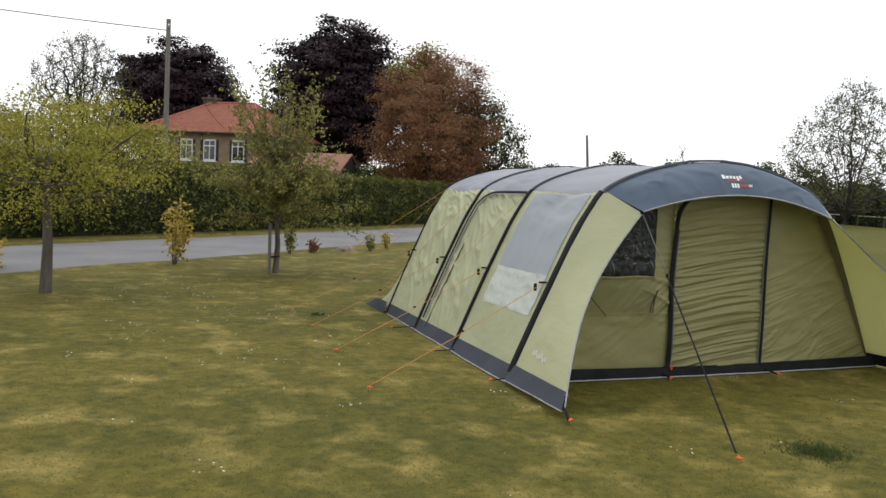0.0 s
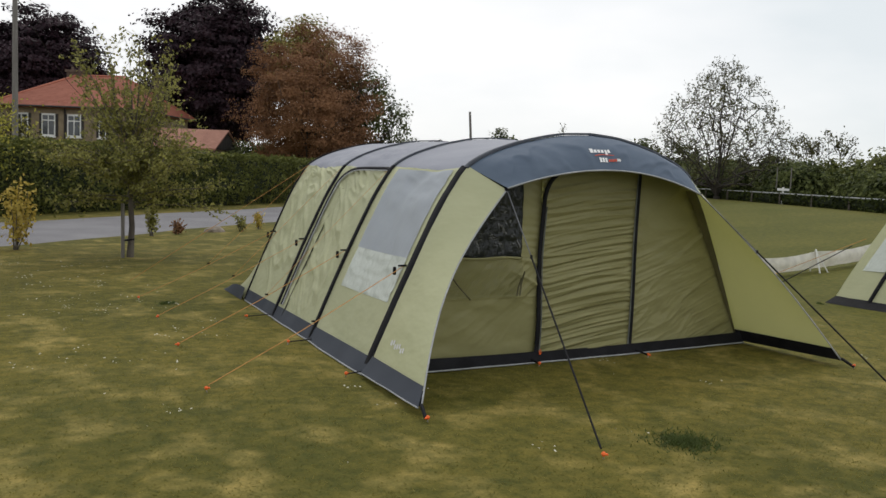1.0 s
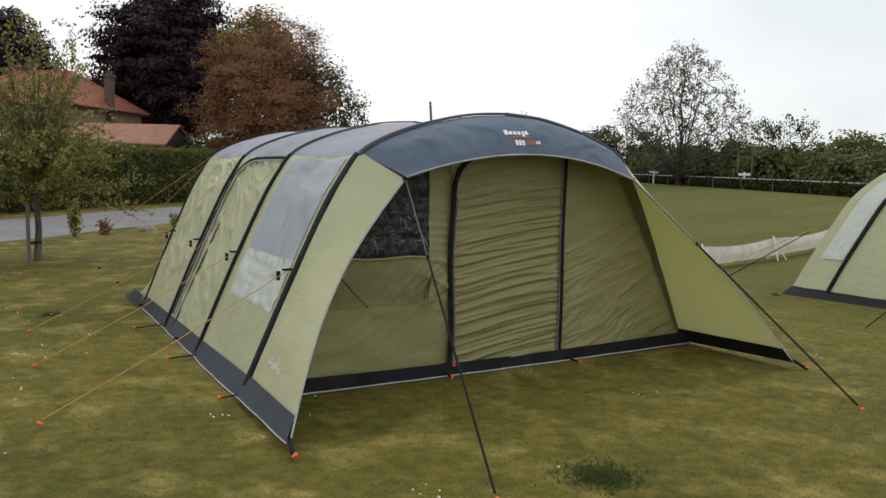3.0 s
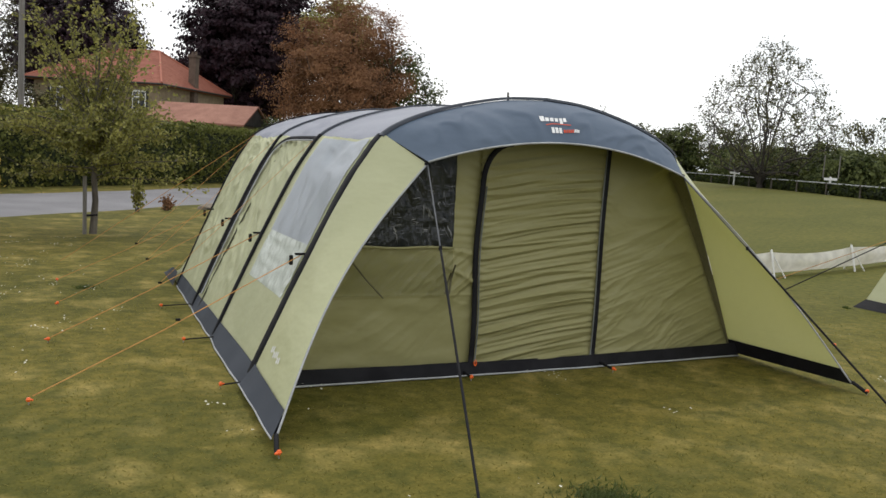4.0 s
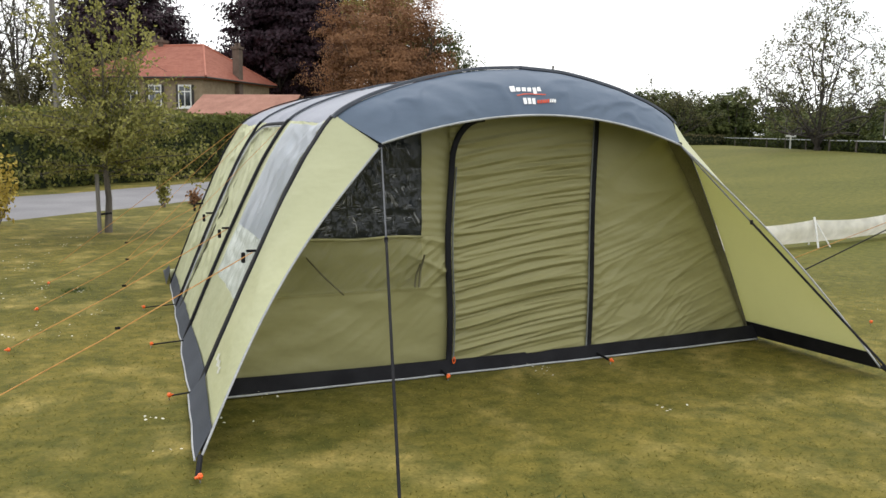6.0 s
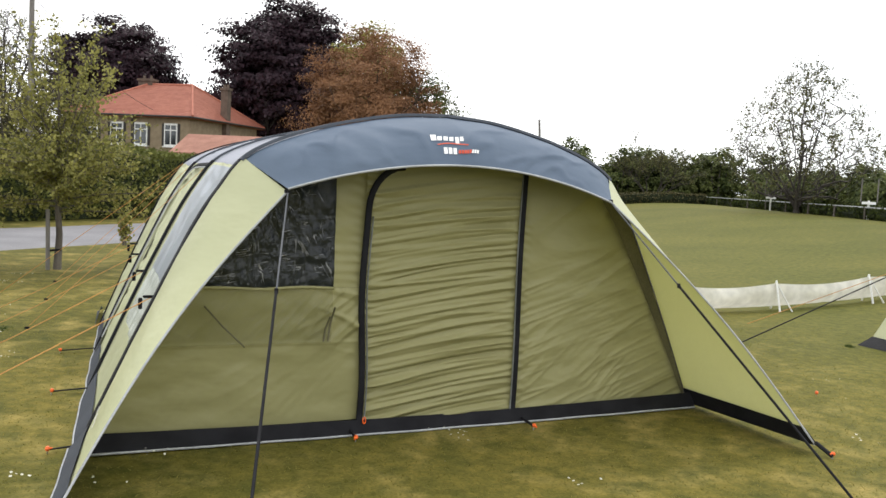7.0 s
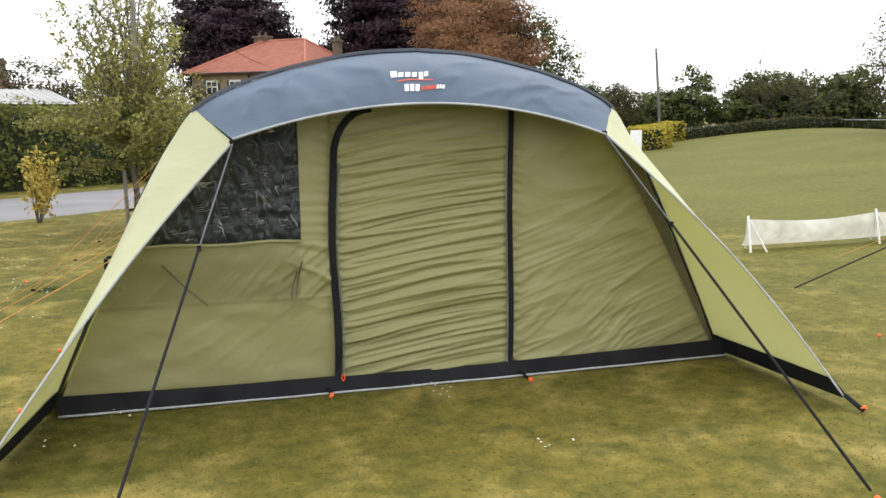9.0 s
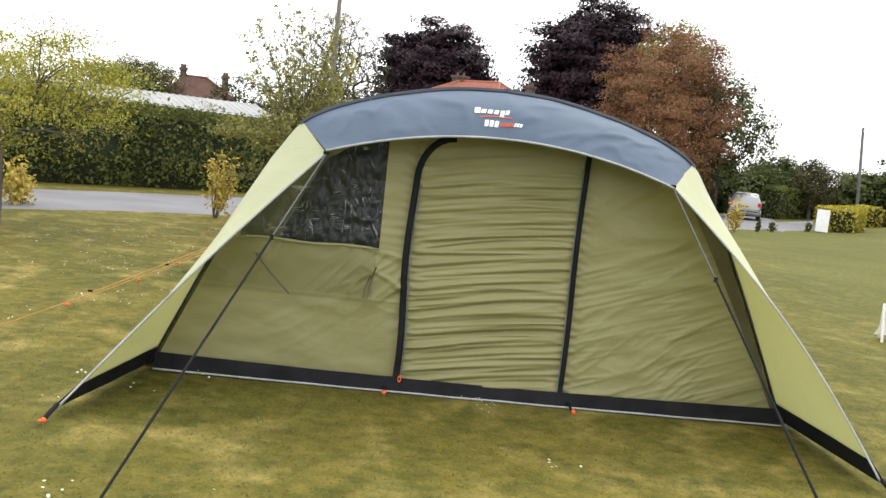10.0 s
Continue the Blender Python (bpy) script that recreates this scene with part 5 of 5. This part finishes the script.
# ---- house and outbuilding ----
def hip_house(name, label, at, rz, w, d, eaves, ridge, ridge_half, windows, over=0.45, tile=None):
    """Two-storey house, front face towards -y of its own axes."""
    ob = thing(name, label, "house", at, rz)
    tile = tile or M_TILE
    part("wall", box(-w / 2, -d / 2, 0, w / 2, d / 2, eaves), M_BRICK, ob, "buff brick walls")
    a, b, e = w / 2 + over, d / 2 + over, eaves - 0.05
    vs = [(-a, -b, e), (a, -b, e), (a, b, e), (-a, b, e), (-ridge_half, 0, ridge), (ridge_half, 0, ridge)]
    vs += [(x, y, z - 0.14) for x, y, z in vs[:4]]
    roof = part("roof", (vs, [(0, 1, 5, 4), (1, 2, 5), (2, 3, 4, 5), (3, 0, 4), (0, 6, 7, 1), (1, 7, 8, 2), (2, 8, 9, 3), (3, 9, 6, 0), (9, 8, 7, 6)]), tile, ob, "clay tile hipped roof")
    # courses of tiles on the faces seen
    for (p, q, r, s) in (((-a, -b, e), (a, -b, e), (ridge_half, 0, ridge), (-ridge_half, 0, ridge)), ((a, -b, e), (a, b, e), (ridge_half, 0, ridge), (ridge_half, 0, ridge))):
        tv_, tf_ = [], []
        p, q, r, s = Vector(p), Vector(q), Vector(r), Vector(s)
        nn = (q - p).cross(s - p).normalized()
        for j in range(26):
            l0, r0 = p.lerp(s, j / 26), q.lerp(r, j / 26)
            l1, r1 = p.lerp(s, (j + 1.1) / 26), q.lerp(r, (j + 1.1) / 26)
            m_ = max(1, int((r0 - l0).length / 0.28))
            for i in range(m_):
                o = len(tv_)
                for g, (lo, ro), hh in ((i + 0.04, (l0, r0), 0.035), (i + 0.96, (l0, r0), 0.035), (i + 0.96, (l1, r1), 0.012), (i + 0.04, (l1, r1), 0.012)):
                    tv_.append(tuple(lo.lerp(ro, g / m_) + nn * hh))
                tf_.append((o, o + 1, o + 2, o + 3))
        tagged(part("tiles", (tv_, tf_), tile, roof), kind="stuff")
    for c0, c1 in ((vs[0], vs[4]), (vs[1], vs[5]), (vs[2], vs[5]), (vs[4], vs[5])):
        part("ridge_tile", tube([Vector(c0) + Vector((0, 0, 0.02)), Vector(c1) + Vector((0, 0, 0.05))], 0.09, 8), tile, roof)
    part("gutter", tube([(-a, -b - 0.04, e - 0.06), (a, -b - 0.04, e - 0.06)], 0.06, 8), M_DARKTRIM, ob, "dark gutter")
    part("gutter", tube([(a + 0.04, -b, e - 0.06), (a + 0.04, b, e - 0.06)], 0.06, 8), M_DARKTRIM, ob, "dark gutter")
    for wx_, z0_, z1_, ww, face in windows:
        place = Matrix.Translation((wx_, -d / 2, 0)) if face == 0 else Matrix.Translation((w / 2, wx_, 0)) @ Matrix.Rotation(radians(90), 4, 'Z')
        win = part("window", box(-ww / 2 - 0.07, -0.07, z0_ - 0.07, ww / 2 + 0.07, 0.02, z1_ + 0.07, m=place), M_WPAINT, ob, "white painted casement window")
        for q in (-1, 1):
            part("pane", box(min(q * 0.04, q * (ww / 2 - 0.02)), -0.085, z0_ + 0.06, max(q * 0.04, q * (ww / 2 - 0.02)), -0.06, z1_ - 0.42, m=place), M_GLASS, win)
            part("pane", box(min(q * 0.04, q * (ww / 2 - 0.02)), -0.085, z1_ - 0.34, max(q * 0.04, q * (ww / 2 - 0.02)), -0.06, z1_ - 0.05, m=place), M_GLASS, win)
            part("shutter", box(q * (ww / 2 + 0.16) - 0.08, -0.06, z0_ - 0.05, q * (ww / 2 + 0.16) + 0.08, 0.01, z1_ + 0.05, m=place), M_DARKTRIM, win, "dark board beside the window")
        part("sill", box(-ww / 2 - 0.15, -0.13, z0_ - 0.14, ww / 2 + 0.15, 0.0, z0_ - 0.07, m=place), M_WPAINT, win)
    return ob


def chimney(parent, x, y, z0, z1, w, d):
    c = part("chimney", box(x - w / 2, y - d / 2, z0, x + w / 2, y + d / 2, z1), M_BRICK_D, parent, "brick chimney stack")
    part("chimney_cap", box(x - w / 2 - 0.08, y - d / 2 - 0.08, z1 - 0.12, x + w / 2 + 0.08, y + d / 2 + 0.08, z1 + 0.05), M_BRICK_D, c)
    for q in (-0.25, 0.25):
        part("chimney_pot", tube([(x + q * w, y, z1 + 0.05), (x + q * w, y, z1 + 0.3)], [0.11, 0.09], 8), M_BRICK_D, c)


WINS = [(-2.75, 3.12, 4.5, 0.82, 0), (-0.85, 3.12, 4.5, 0.82, 0), (0.95, 3.12, 4.5, 0.82, 0), (3.14, 3.12, 4.5, 0.82, 0)]
house = hip_house("house", "two-storey buff brick house with red hipped tile roof", (4.95, 60.5, ground_z(4.95, 60.5)), -36, 8.9, 10.6, 5.12, 7.62, 1.75, WINS)
chimney(house, -1.95, 0.2, 6.0, 8.0, 1.1, 0.7)
chimney(house, 4.55, -0.3, 0.0, 7.45, 0.5, 0.6)
part("drainpipe", tube([(0.3, -5.37, 0.2), (0.3, -5.37, 5.0)], 0.06, 6), M_DARKTRIM, house, "dark drainpipe")
garage = thing("outbuilding", "low outbuilding with red tile roof and dark boarded gable", "outbuilding", (7.4, 46.0, 0), -36)
part("wall", box(-3.2, -1.9, 0, 2.6, 1.9, 2.6), M_BRICK, garage, "brick walls")
gv_ = [(-3.4, -2.2, 2.55), (2.8, -2.2, 2.55), (2.8, 0, 3.7), (-3.4, 0, 3.7), (-3.4, 2.2, 2.55), (2.8, 2.2, 2.55)]
part("roof", (gv_ + [(x, y, z - 0.1) for x, y, z in gv_], [(0, 1, 2, 3), (3, 2, 5, 4), (7, 6, 9, 8), (8, 9, 10, 11), (0, 6, 7, 1), (1, 7, 8, 2), (2, 8, 11, 5), (3, 9, 6, 0), (4, 10, 9, 3), (5, 11, 10, 4)]), M_TILE_G, garage, "faded red tile pitched roof")
part("gable", ([(2.62, -2.1, 2.5), (2.62, 2.1, 2.5), (2.62, 0, 3.6), (2.7, -2.1, 2.5), (2.7, 2.1, 2.5), (2.7, 0, 3.6)], [(0, 1, 2), (5, 4, 3), (0, 2, 5, 3), (1, 4, 5, 2), (0, 3, 4, 1)]), M_BOARD, garage, "dark boarded gable end")
far_house = hip_house("house", "distant house with brown tile roof and tall chimneys", (-15.4, 56, 0), 20, 4.0, 4.2, 3.9, 5.3, 0.7, [], tile=M_TILE_B)
chimney(far_house, -0.9, 0, 4.5, 5.8, 0.4, 0.5)
chimney(far_house, 2.0, 0, 2.0, 5.6, 0.4, 0.5)

# long pale shed roof behind the hedge
shed = thing("shed", "long low shed with pale ribbed sheet roof", "shed", (-13.6, 27.5, 0), 30)
part("wall", box(-9, -2.4, 0, 7.5, 2.4, 2.45), M_BOARD, shed, "dark boarded walls")
def rib(u, v):
    x = -9.2 + 16.9 * u
    return x, -2.7 + 5.4 * v, 2.36 + 0.60 * (1 - abs(2 * v - 1)) + 0.022 * (abs(((u * 60) % 1) - 0.5) < 0.2)
part("roof", grid(rib, 480, 4), M_TIN, shed, "pale grey ribbed sheets")

# ---- poles and wire ----
def pole(label, at, h, r, lean=(0.0, 0.0)):
    ob = thing("utility_pole", label, "utility pole", (at[0], at[1], ground_z(*at)))
    part("shaft", tube([(0, 0, -0.2), (lean[0] * 0.5, lean[1] * 0.5, h * 0.5), (lean[0], lean[1], h)], [r, r * 0.9, r * 0.75], 10), M_POLE, ob, "weathered timber")
    part("insulator", tube([(lean[0], lean[1] - r * 0.7, h - 0.25), (lean[0], lean[1] - r - 0.06, h - 0.2)], 0.035, 8), M_WPAINT, ob, "pale insulator")
    return ob


pole("tall weathered timber utility pole behind the hedge", (-3.2, 23.9), 7.05, 0.10)
pole("slim timber utility pole beyond the lane", (28.5, 46.65), 5.8, 0.11, (-0.38, 0.21))
wire = part("overhead_wire", merge(*[tube([(-3.2 + (x1 + 3.2) * t, 23.9 + (y1 - 23.9) * t, 6.65 + (z1 - 6.65) * t - 0.5 * math.sin(math.pi * t)) for t in [i / 12 for i in range(13)]], 0.014, 4) for x1, y1, z1 in ((-24, 22, 8.0), (3, 52, 5.2))]), M_BLACK)
tagged(wire, "thin dark overhead wire strung from the pole", "wire")

# ---- low white sheet fence on A-frames ----
def aframe(x, y):
    ob = thing("fence_trestle", "white A-frame trestle holding the low sheet fence", "trestle", (x, y, ground_z(x, y)), group="fence trestles")
    part("leg", tube([(-0.06, -0.17, 0), (0.0, 0.0, 0.45)], 0.016, 6), M_WPAINT, ob)
    part("leg", tube([(0.10, 0.17, 0), (0.0, 0.0, 0.45)], 0.016, 6), M_WPAINT, ob)
    part("leg", tube([(0.16, -0.20, 0), (0.02, 0.0, 0.40)], 0.012, 6), M_WPAINT, ob)
    return ob


NX = [5.42, 7.45, 9.45, 11.5]
for x in NX:
    aframe(x, 4.2 + 0.02 * (x - 5.4))


def sheet(u, v):
    x = NX[0] + u * (NX[-1] - NX[0])
    f = ((x - NX[0]) / 2.03) % 1.0
    sagz = 0.05 * math.sin(math.pi * f)
    return x, 4.21 + 0.02 * (x - 5.4) + 0.10 * (1 - v) - 0.12 * math.sin(math.pi * v) * (0.4 + 0.6 * math.sin(math.pi * f)) + 0.015 * noise.noise((x * 4, v * 3, 0)), ground_z(x, 4.2) + 0.05 + (0.36 - sagz) * v


tagged(part("sheet_fence", grid(sheet, 90, 10), M_NET, None, "", True), "low translucent white plastic sheet fence in the grass", "fence")

# ---- second tent ----
tent2 = thing("tunnel_tent", "second light-green tunnel tent with dark slate roof", "tent", (8.64, -1.9, -0.025))


def shell2(side, s, y):
    x, z = prof(s)
    k = 1 - 0.05 * max(0, y - 3.2)
    lean_ = 1.7 * s ** 1.1 * min(1.0, max(0.0, (y - 0.6) / 2.8))
    return Vector((side * x * k, y - lean_, z + 0.01 * noise.noise((y * 3, s * 5, 8.0 + side))))


for side in (-1, 1):
    part("side_wall", grid(lambda u, v: shell2(side, 0.03 + v * 0.47, -3.5 + 7.2 * u), 40, 18), M_GREEN, tent2, "light green fabric side wall", True)
    part("skirt", grid(lambda u, v: shell2(side, 0.034, -3.5 + 7.2 * u).lerp(Vector((side * 2.34, -3.5 + 7.2 * u, 0.012)), v) + Vector((side * 0.01, 0, 0)), 30, 3), M_BLACK, tent2, "black mud skirt", True)
    for y in (-1.2, 1.1, 3.1):
        ss = [i / 30 for i in range(31)]
        part("beam_sleeve", ribbon([shell2(side, s, y) + Vector((side * 0.006, 0, 0.004)) for s in ss], [Vector((side * nrm(s).x, 0, nrm(s).z)) for s in ss], 0.06, 0.02, [Vector((0, 1, 0))] * 31), M_BLACK, tent2, "black beam sleeve", True)
part("roof_panel", grid(lambda u, v: shell2(-1 if v < 0.5 else 1, 0.5 + 0.5 * (1 - abs(2 * v - 1)), -3.5 + 7.2 * u), 30, 40), M_SLATE_D, tent2, "dark slate fabric roof", True)
def rear2(u, v):
    p = shell2(-1 if u < 0.5 else 1, 1 - abs(2 * u - 1), 3.7)
    return p.x * (1 - 0.02 * v), p.y + 0.08 * v * (1 - v), p.z * (1 - v)
part("rear_panel", grid(rear2, 40, 8), M_GREEN, tent2, "light green rear panel", True)
part("front_panel", grid(lambda u, v: (lambda p: (p.x, -3.5, p.z * (1 - v)))(shell2(-1 if u < 0.5 else 1, 1 - abs(2 * u - 1), -3.5)), 40, 4), M_OLIVE, tent2, "olive front panel", True)
sw = part("side_window", grid(lambda u, v: shell2(-1, 0.12 + 0.36 * v, 3.15 + 0.38 * u) + Vector((-0.012, 0, 0.004)), 8, 16), M_VINYL_P, tent2, "pale plastic window", True)
part("storm_strap", tube([(6.72 - 8.72, -0.35 + 1.9, 0.72), (4.87 - 8.72, -0.38 + 1.9, 0.02)], 0.007, 6), M_BLACK, tent2, "black webbing strap")
part("storm_strap", tube([(6.85 - 8.72, 1.75 + 1.9, 0.88), (4.4 - 8.72, 1.85 + 1.9, 0.02)], 0.007, 6), M_BLACK, tent2, "black webbing strap")
part("guy_line", tube([(6.95 - 8.72, 1.6 + 1.9, 1.0), (6.0 - 8.72, 3.2 + 1.9, 0.03)], 0.004, 5), M_ROPE, tent2, "orange guy line")

# ---- field signs and fence ----
def sign_post(x, y):
    ob = thing("field_post", "white post with a small plate and dark mesh board", "post", (x, y, ground_z(x, y)), group="posts at the field edge")
    part("post", box(-0.035, -0.035, -0.1, 0.035, 0.035, 0.72, 0.01), M_WPAINT, ob, "white painted post")
    part("plate", box(-0.24, -0.08, 0.57, 0.24, -0.055, 0.67, 0.005, Matrix.Rotation(radians(-45), 4, 'Z')), M_WPAINT, ob, "white plate")
    for q in (-0.28, 0.28):
        part("upright", box(q - 0.02, -0.02, 0.66, q + 0.02, 0.02, 1.55, 0.0, Matrix.Rotation(radians(-45), 4, 'Z')), M_POLE, ob, "grey upright")
    return ob


sign_post(29.6, 26.5)
sign_post(25.5, 17.55)
rail = thing("rail_fence", "low grey timber rail fence along the field", "fence", (0, 0, 0))
FL = [(21.0, 8.2), (25.4, 17.6), (30.0, 27.2), (34.8, 37.2)]
for (x0, y0), (x1, y1) in zip(FL, FL[1:]):
    part("rail", tube([(x0, y0, ground_z(x0, y0) + 0.46), (x1, y1, ground_z(x1, y1) + 0.46)], 0.028, 6), M_PIPE, rail, "pale grey rail")
    for k in range(4):
        x, y = x0 + (x1 - x0) * k / 4, y0 + (y1 - y0) * k / 4
        part("post", box(x - 0.03, y - 0.03, ground_z(x, y) - 0.1, x + 0.03, y + 0.03, ground_z(x, y) + 0.49), M_BARK, rail, "grey post")

# ---- white board by the lane ----
board = thing("notice_board", "white A-board standing on the grass by the lane", "notice board", (19.0, 32.4, ground_z(19, 32.4)), -25)
for q in (-1, 1):
    part("panel", box(-0.27, -0.02, 0.02, 0.27, 0.02, 1.05, 0.01, Matrix.Translation((0, q * 0.18, 0)) @ Matrix.Rotation(radians(q * 9), 4, 'X')), M_WPAINT, board, "white board")
shrub("golden-yellow shrub at the edge of the lane", (12.3, 25.9), 1.45, 0.42, 48, 420, 0.06)
shrub("small dark-green shrub at the lane edge", (14.1, 28.0), 0.6, 0.16, 49, 180, 0.05, M_DKGREEN)
shrub("small dark-green shrub at the lane edge", (15.2, 29.2), 0.5, 0.2, 50, 180, 0.05, M_DKGREEN)
shrub("small dark potted plant beside the board", (18.2, 32.0), 0.55, 0.2, 47, 200, 0.05, M_DKGREEN)


# ---- car ----
def make_car(label, at, rz):
    """Small five-door hatchback, nose towards +x of its own axes, rear at -x."""
    ob = thing("car", label, "car", at, rz)
    # sections along x: (x, sill z, waist z, roof z, half width at sill, waist, roof)
    S = [(-1.98, 0.34, 0.72, 0.73, 0.70, 0.72, 0.66), (-1.94, 0.28, 0.88, 0.92, 0.78, 0.79, 0.68), (-1.78, 0.24, 0.95, 1.18, 0.80, 0.82, 0.62), (-1.50, 0.22, 0.95, 1.40, 0.81, 0.83, 0.58), (-0.9, 0.20, 0.94, 1.46, 0.82, 0.83, 0.58), (-0.1, 0.20, 0.92, 1.45, 0.82, 0.83, 0.57),
         (0.45, 0.20, 0.91, 1.34, 0.82, 0.82, 0.57), (0.95, 0.20, 0.92, 0.99, 0.82, 0.81, 0.66), (1.45, 0.22, 0.82, 0.87, 0.81, 0.78, 0.62), (1.85, 0.26, 0.66, 0.72, 0.76, 0.72, 0.55), (1.97, 0.34, 0.56, 0.58, 0.66, 0.64, 0.5)]
    vs, fs = [], []
    for x, zs, zw, zr_, ws, ww, wr in S:
        ring = [(-ws + 0.05, zs), (-ws, zs + 0.1), (-ww - 0.01, (zs + zw) / 2 + 0.05), (-ww, zw), (-wr - 0.03, zr_ - 0.05), (-wr + 0.06, zr_), (0, zr_ + 0.02)]
        ring += [(-a, b) for a, b in ring[-2::-1]]
        vs += [(x, a, b) for a, b in ring]
    k = 13
    for i in range(len(S) - 1):
        fs += [(i * k + j, (i + 1) * k + j, (i + 1) * k + (j + 1) % k, i * k + (j + 1) % k) for j in range(k)]
    fs += [tuple(range(k)), tuple((len(S) - 1) * k + j for j in range(k - 1, -1, -1))]
    part("body", (vs, fs), M_CAR, ob, "silver painted body", True)
    for side in (-1, 1):
        for x0, x1, t0, t1 in ((-1.32, -0.72, -1.30, -0.76), (-0.66, 0.12, -0.70, 0.02), (0.17, 0.78, 0.08, 0.42)):
            q = [(x0, side * 0.832, 0.97), (x1, side * 0.828, 0.95), (t1, side * 0.655, 1.33), (t0, side * 0.655, 1.36)]
            part("side_glass", (q + [(a, b - side * 0.02, c) for a, b, c in q], [(0, 1, 2, 3), (7, 6, 5, 4), (0, 4, 5, 1), (1, 5, 6, 2), (2, 6, 7, 3), (3, 7, 4, 0)]), M_CARGLASS, ob, "dark side glass")
        part("tail_light", box(-1.97, side * 0.72 - 0.10, 0.70, -1.80, side * 0.72 + 0.10, 0.96, 0.03), M_TAIL, ob, "red tail lamp")
        part("headlight", box(1.72, side * 0.60 - 0.13, 0.56, 1.90, side * 0.60 + 0.13, 0.70, 0.03), M_GLASS, ob, "clear headlamp")
        part("mirror", box(0.55, side * 0.90 - 0.08, 0.95, 0.68, side * 0.90 + 0.08, 1.08, 0.03), M_CAR, ob, "wing mirror")
        part("door_handle", box(-0.60, side * 0.845 - 0.015, 0.80, -0.44, side * 0.845 + 0.015, 0.83, 0.006), M_CAR, ob)
        part("sill_trim", box(-0.9, side * 0.825 - 0.012, 0.50, 0.9, side * 0.825 + 0.012, 0.56, 0.005), M_BLACK, ob, "dark rubbing strip")
    part("rear_glass", ([(-1.875, -0.60, 0.99), (-1.875, 0.60, 0.99), (-1.56, 0.52, 1.375), (-1.56, -0.52, 1.375), (-1.82, -0.60, 0.99), (-1.82, 0.60, 0.99), (-1.50, 0.52, 1.375), (-1.50, -0.52, 1.375)], [(3, 2, 1, 0), (4, 5, 6, 7), (0, 1, 5, 4), (1, 2, 6, 5), (2, 3, 7, 6), (3, 0, 4, 7)]), M_CARGLASS, ob, "dark rear window")
    part("windscreen", ([(0.99, -0.68, 0.98), (0.99, 0.68, 0.98), (0.47, 0.54, 1.35), (0.47, -0.54, 1.35), (0.93, -0.68, 0.98), (0.93, 0.68, 0.98), (0.42, 0.54, 1.35), (0.42, -0.54, 1.35)], [(0, 1, 2, 3), (7, 6, 5, 4), (0, 4, 5, 1), (1, 5, 6, 2), (2, 6, 7, 3), (3, 7, 4, 0)]), M_CARGLASS, ob, "dark windscreen")
    part("rear_bumper", box(-2.03, -0.76, 0.34, -1.86, 0.76, 0.60, 0.05), M_CAR, ob, "silver bumper")
    part("bumper_strip", box(-2.045, -0.70, 0.45, -2.02, 0.70, 0.50, 0.008), M_BLACK, ob, "dark bumper strip")
    pl = part("number_plate", box(-2.005, -0.26, 0.68, -1.97, 0.26, 0.79, 0.005), M_PLATE, ob, "yellow plate with plain dark bars")
    for q in (-0.16, -0.06, 0.08, 0.17):
        part("plate_bar", box(-2.012, q - 0.03, 0.70, -2.003, q + 0.03, 0.77), M_BLACK, pl)
    for x in (-1.25, 1.2):
        for side in (-1, 1):
            arch = part("wheel_arch", tube([(x, side * 0.70, 0.31), (x, side * 0.832, 0.31)], 0.345, 20), M_BLACK, ob, "dark wheel arch")
            wh = part("wheel", tube([(x, side * 0.62, 0.30), (x, side * 0.66, 0.30), (x, side * 0.80, 0.30), (x, side * 0.84, 0.30)], [0.26, 0.30, 0.30, 0.27], 24), M_RUBBER, ob, "black tyre")
            rim = tube([(x, side * 0.80, 0.30), (x, side * 0.848, 0.30)], [0.20, 0.19], 20)
            part("rim", rim, M_STEEL, wh, "alloy rim")
            for s5 in range(5):
                a_ = s5 * 1.2566
                part("spoke_gap", tube([(x + 0.115 * math.cos(a_), side * 0.84, 0.30 + 0.115 * math.sin(a_)), (x + 0.115 * math.cos(a_), side * 0.852, 0.30 + 0.115 * math.sin(a_))], 0.042, 6), M_BLACK, wh)
    return ob


make_car("silver five-door hatchback standing along the lane", (18.9, 41.0, ground_z(18.9, 41.0) + 0.036), 66)
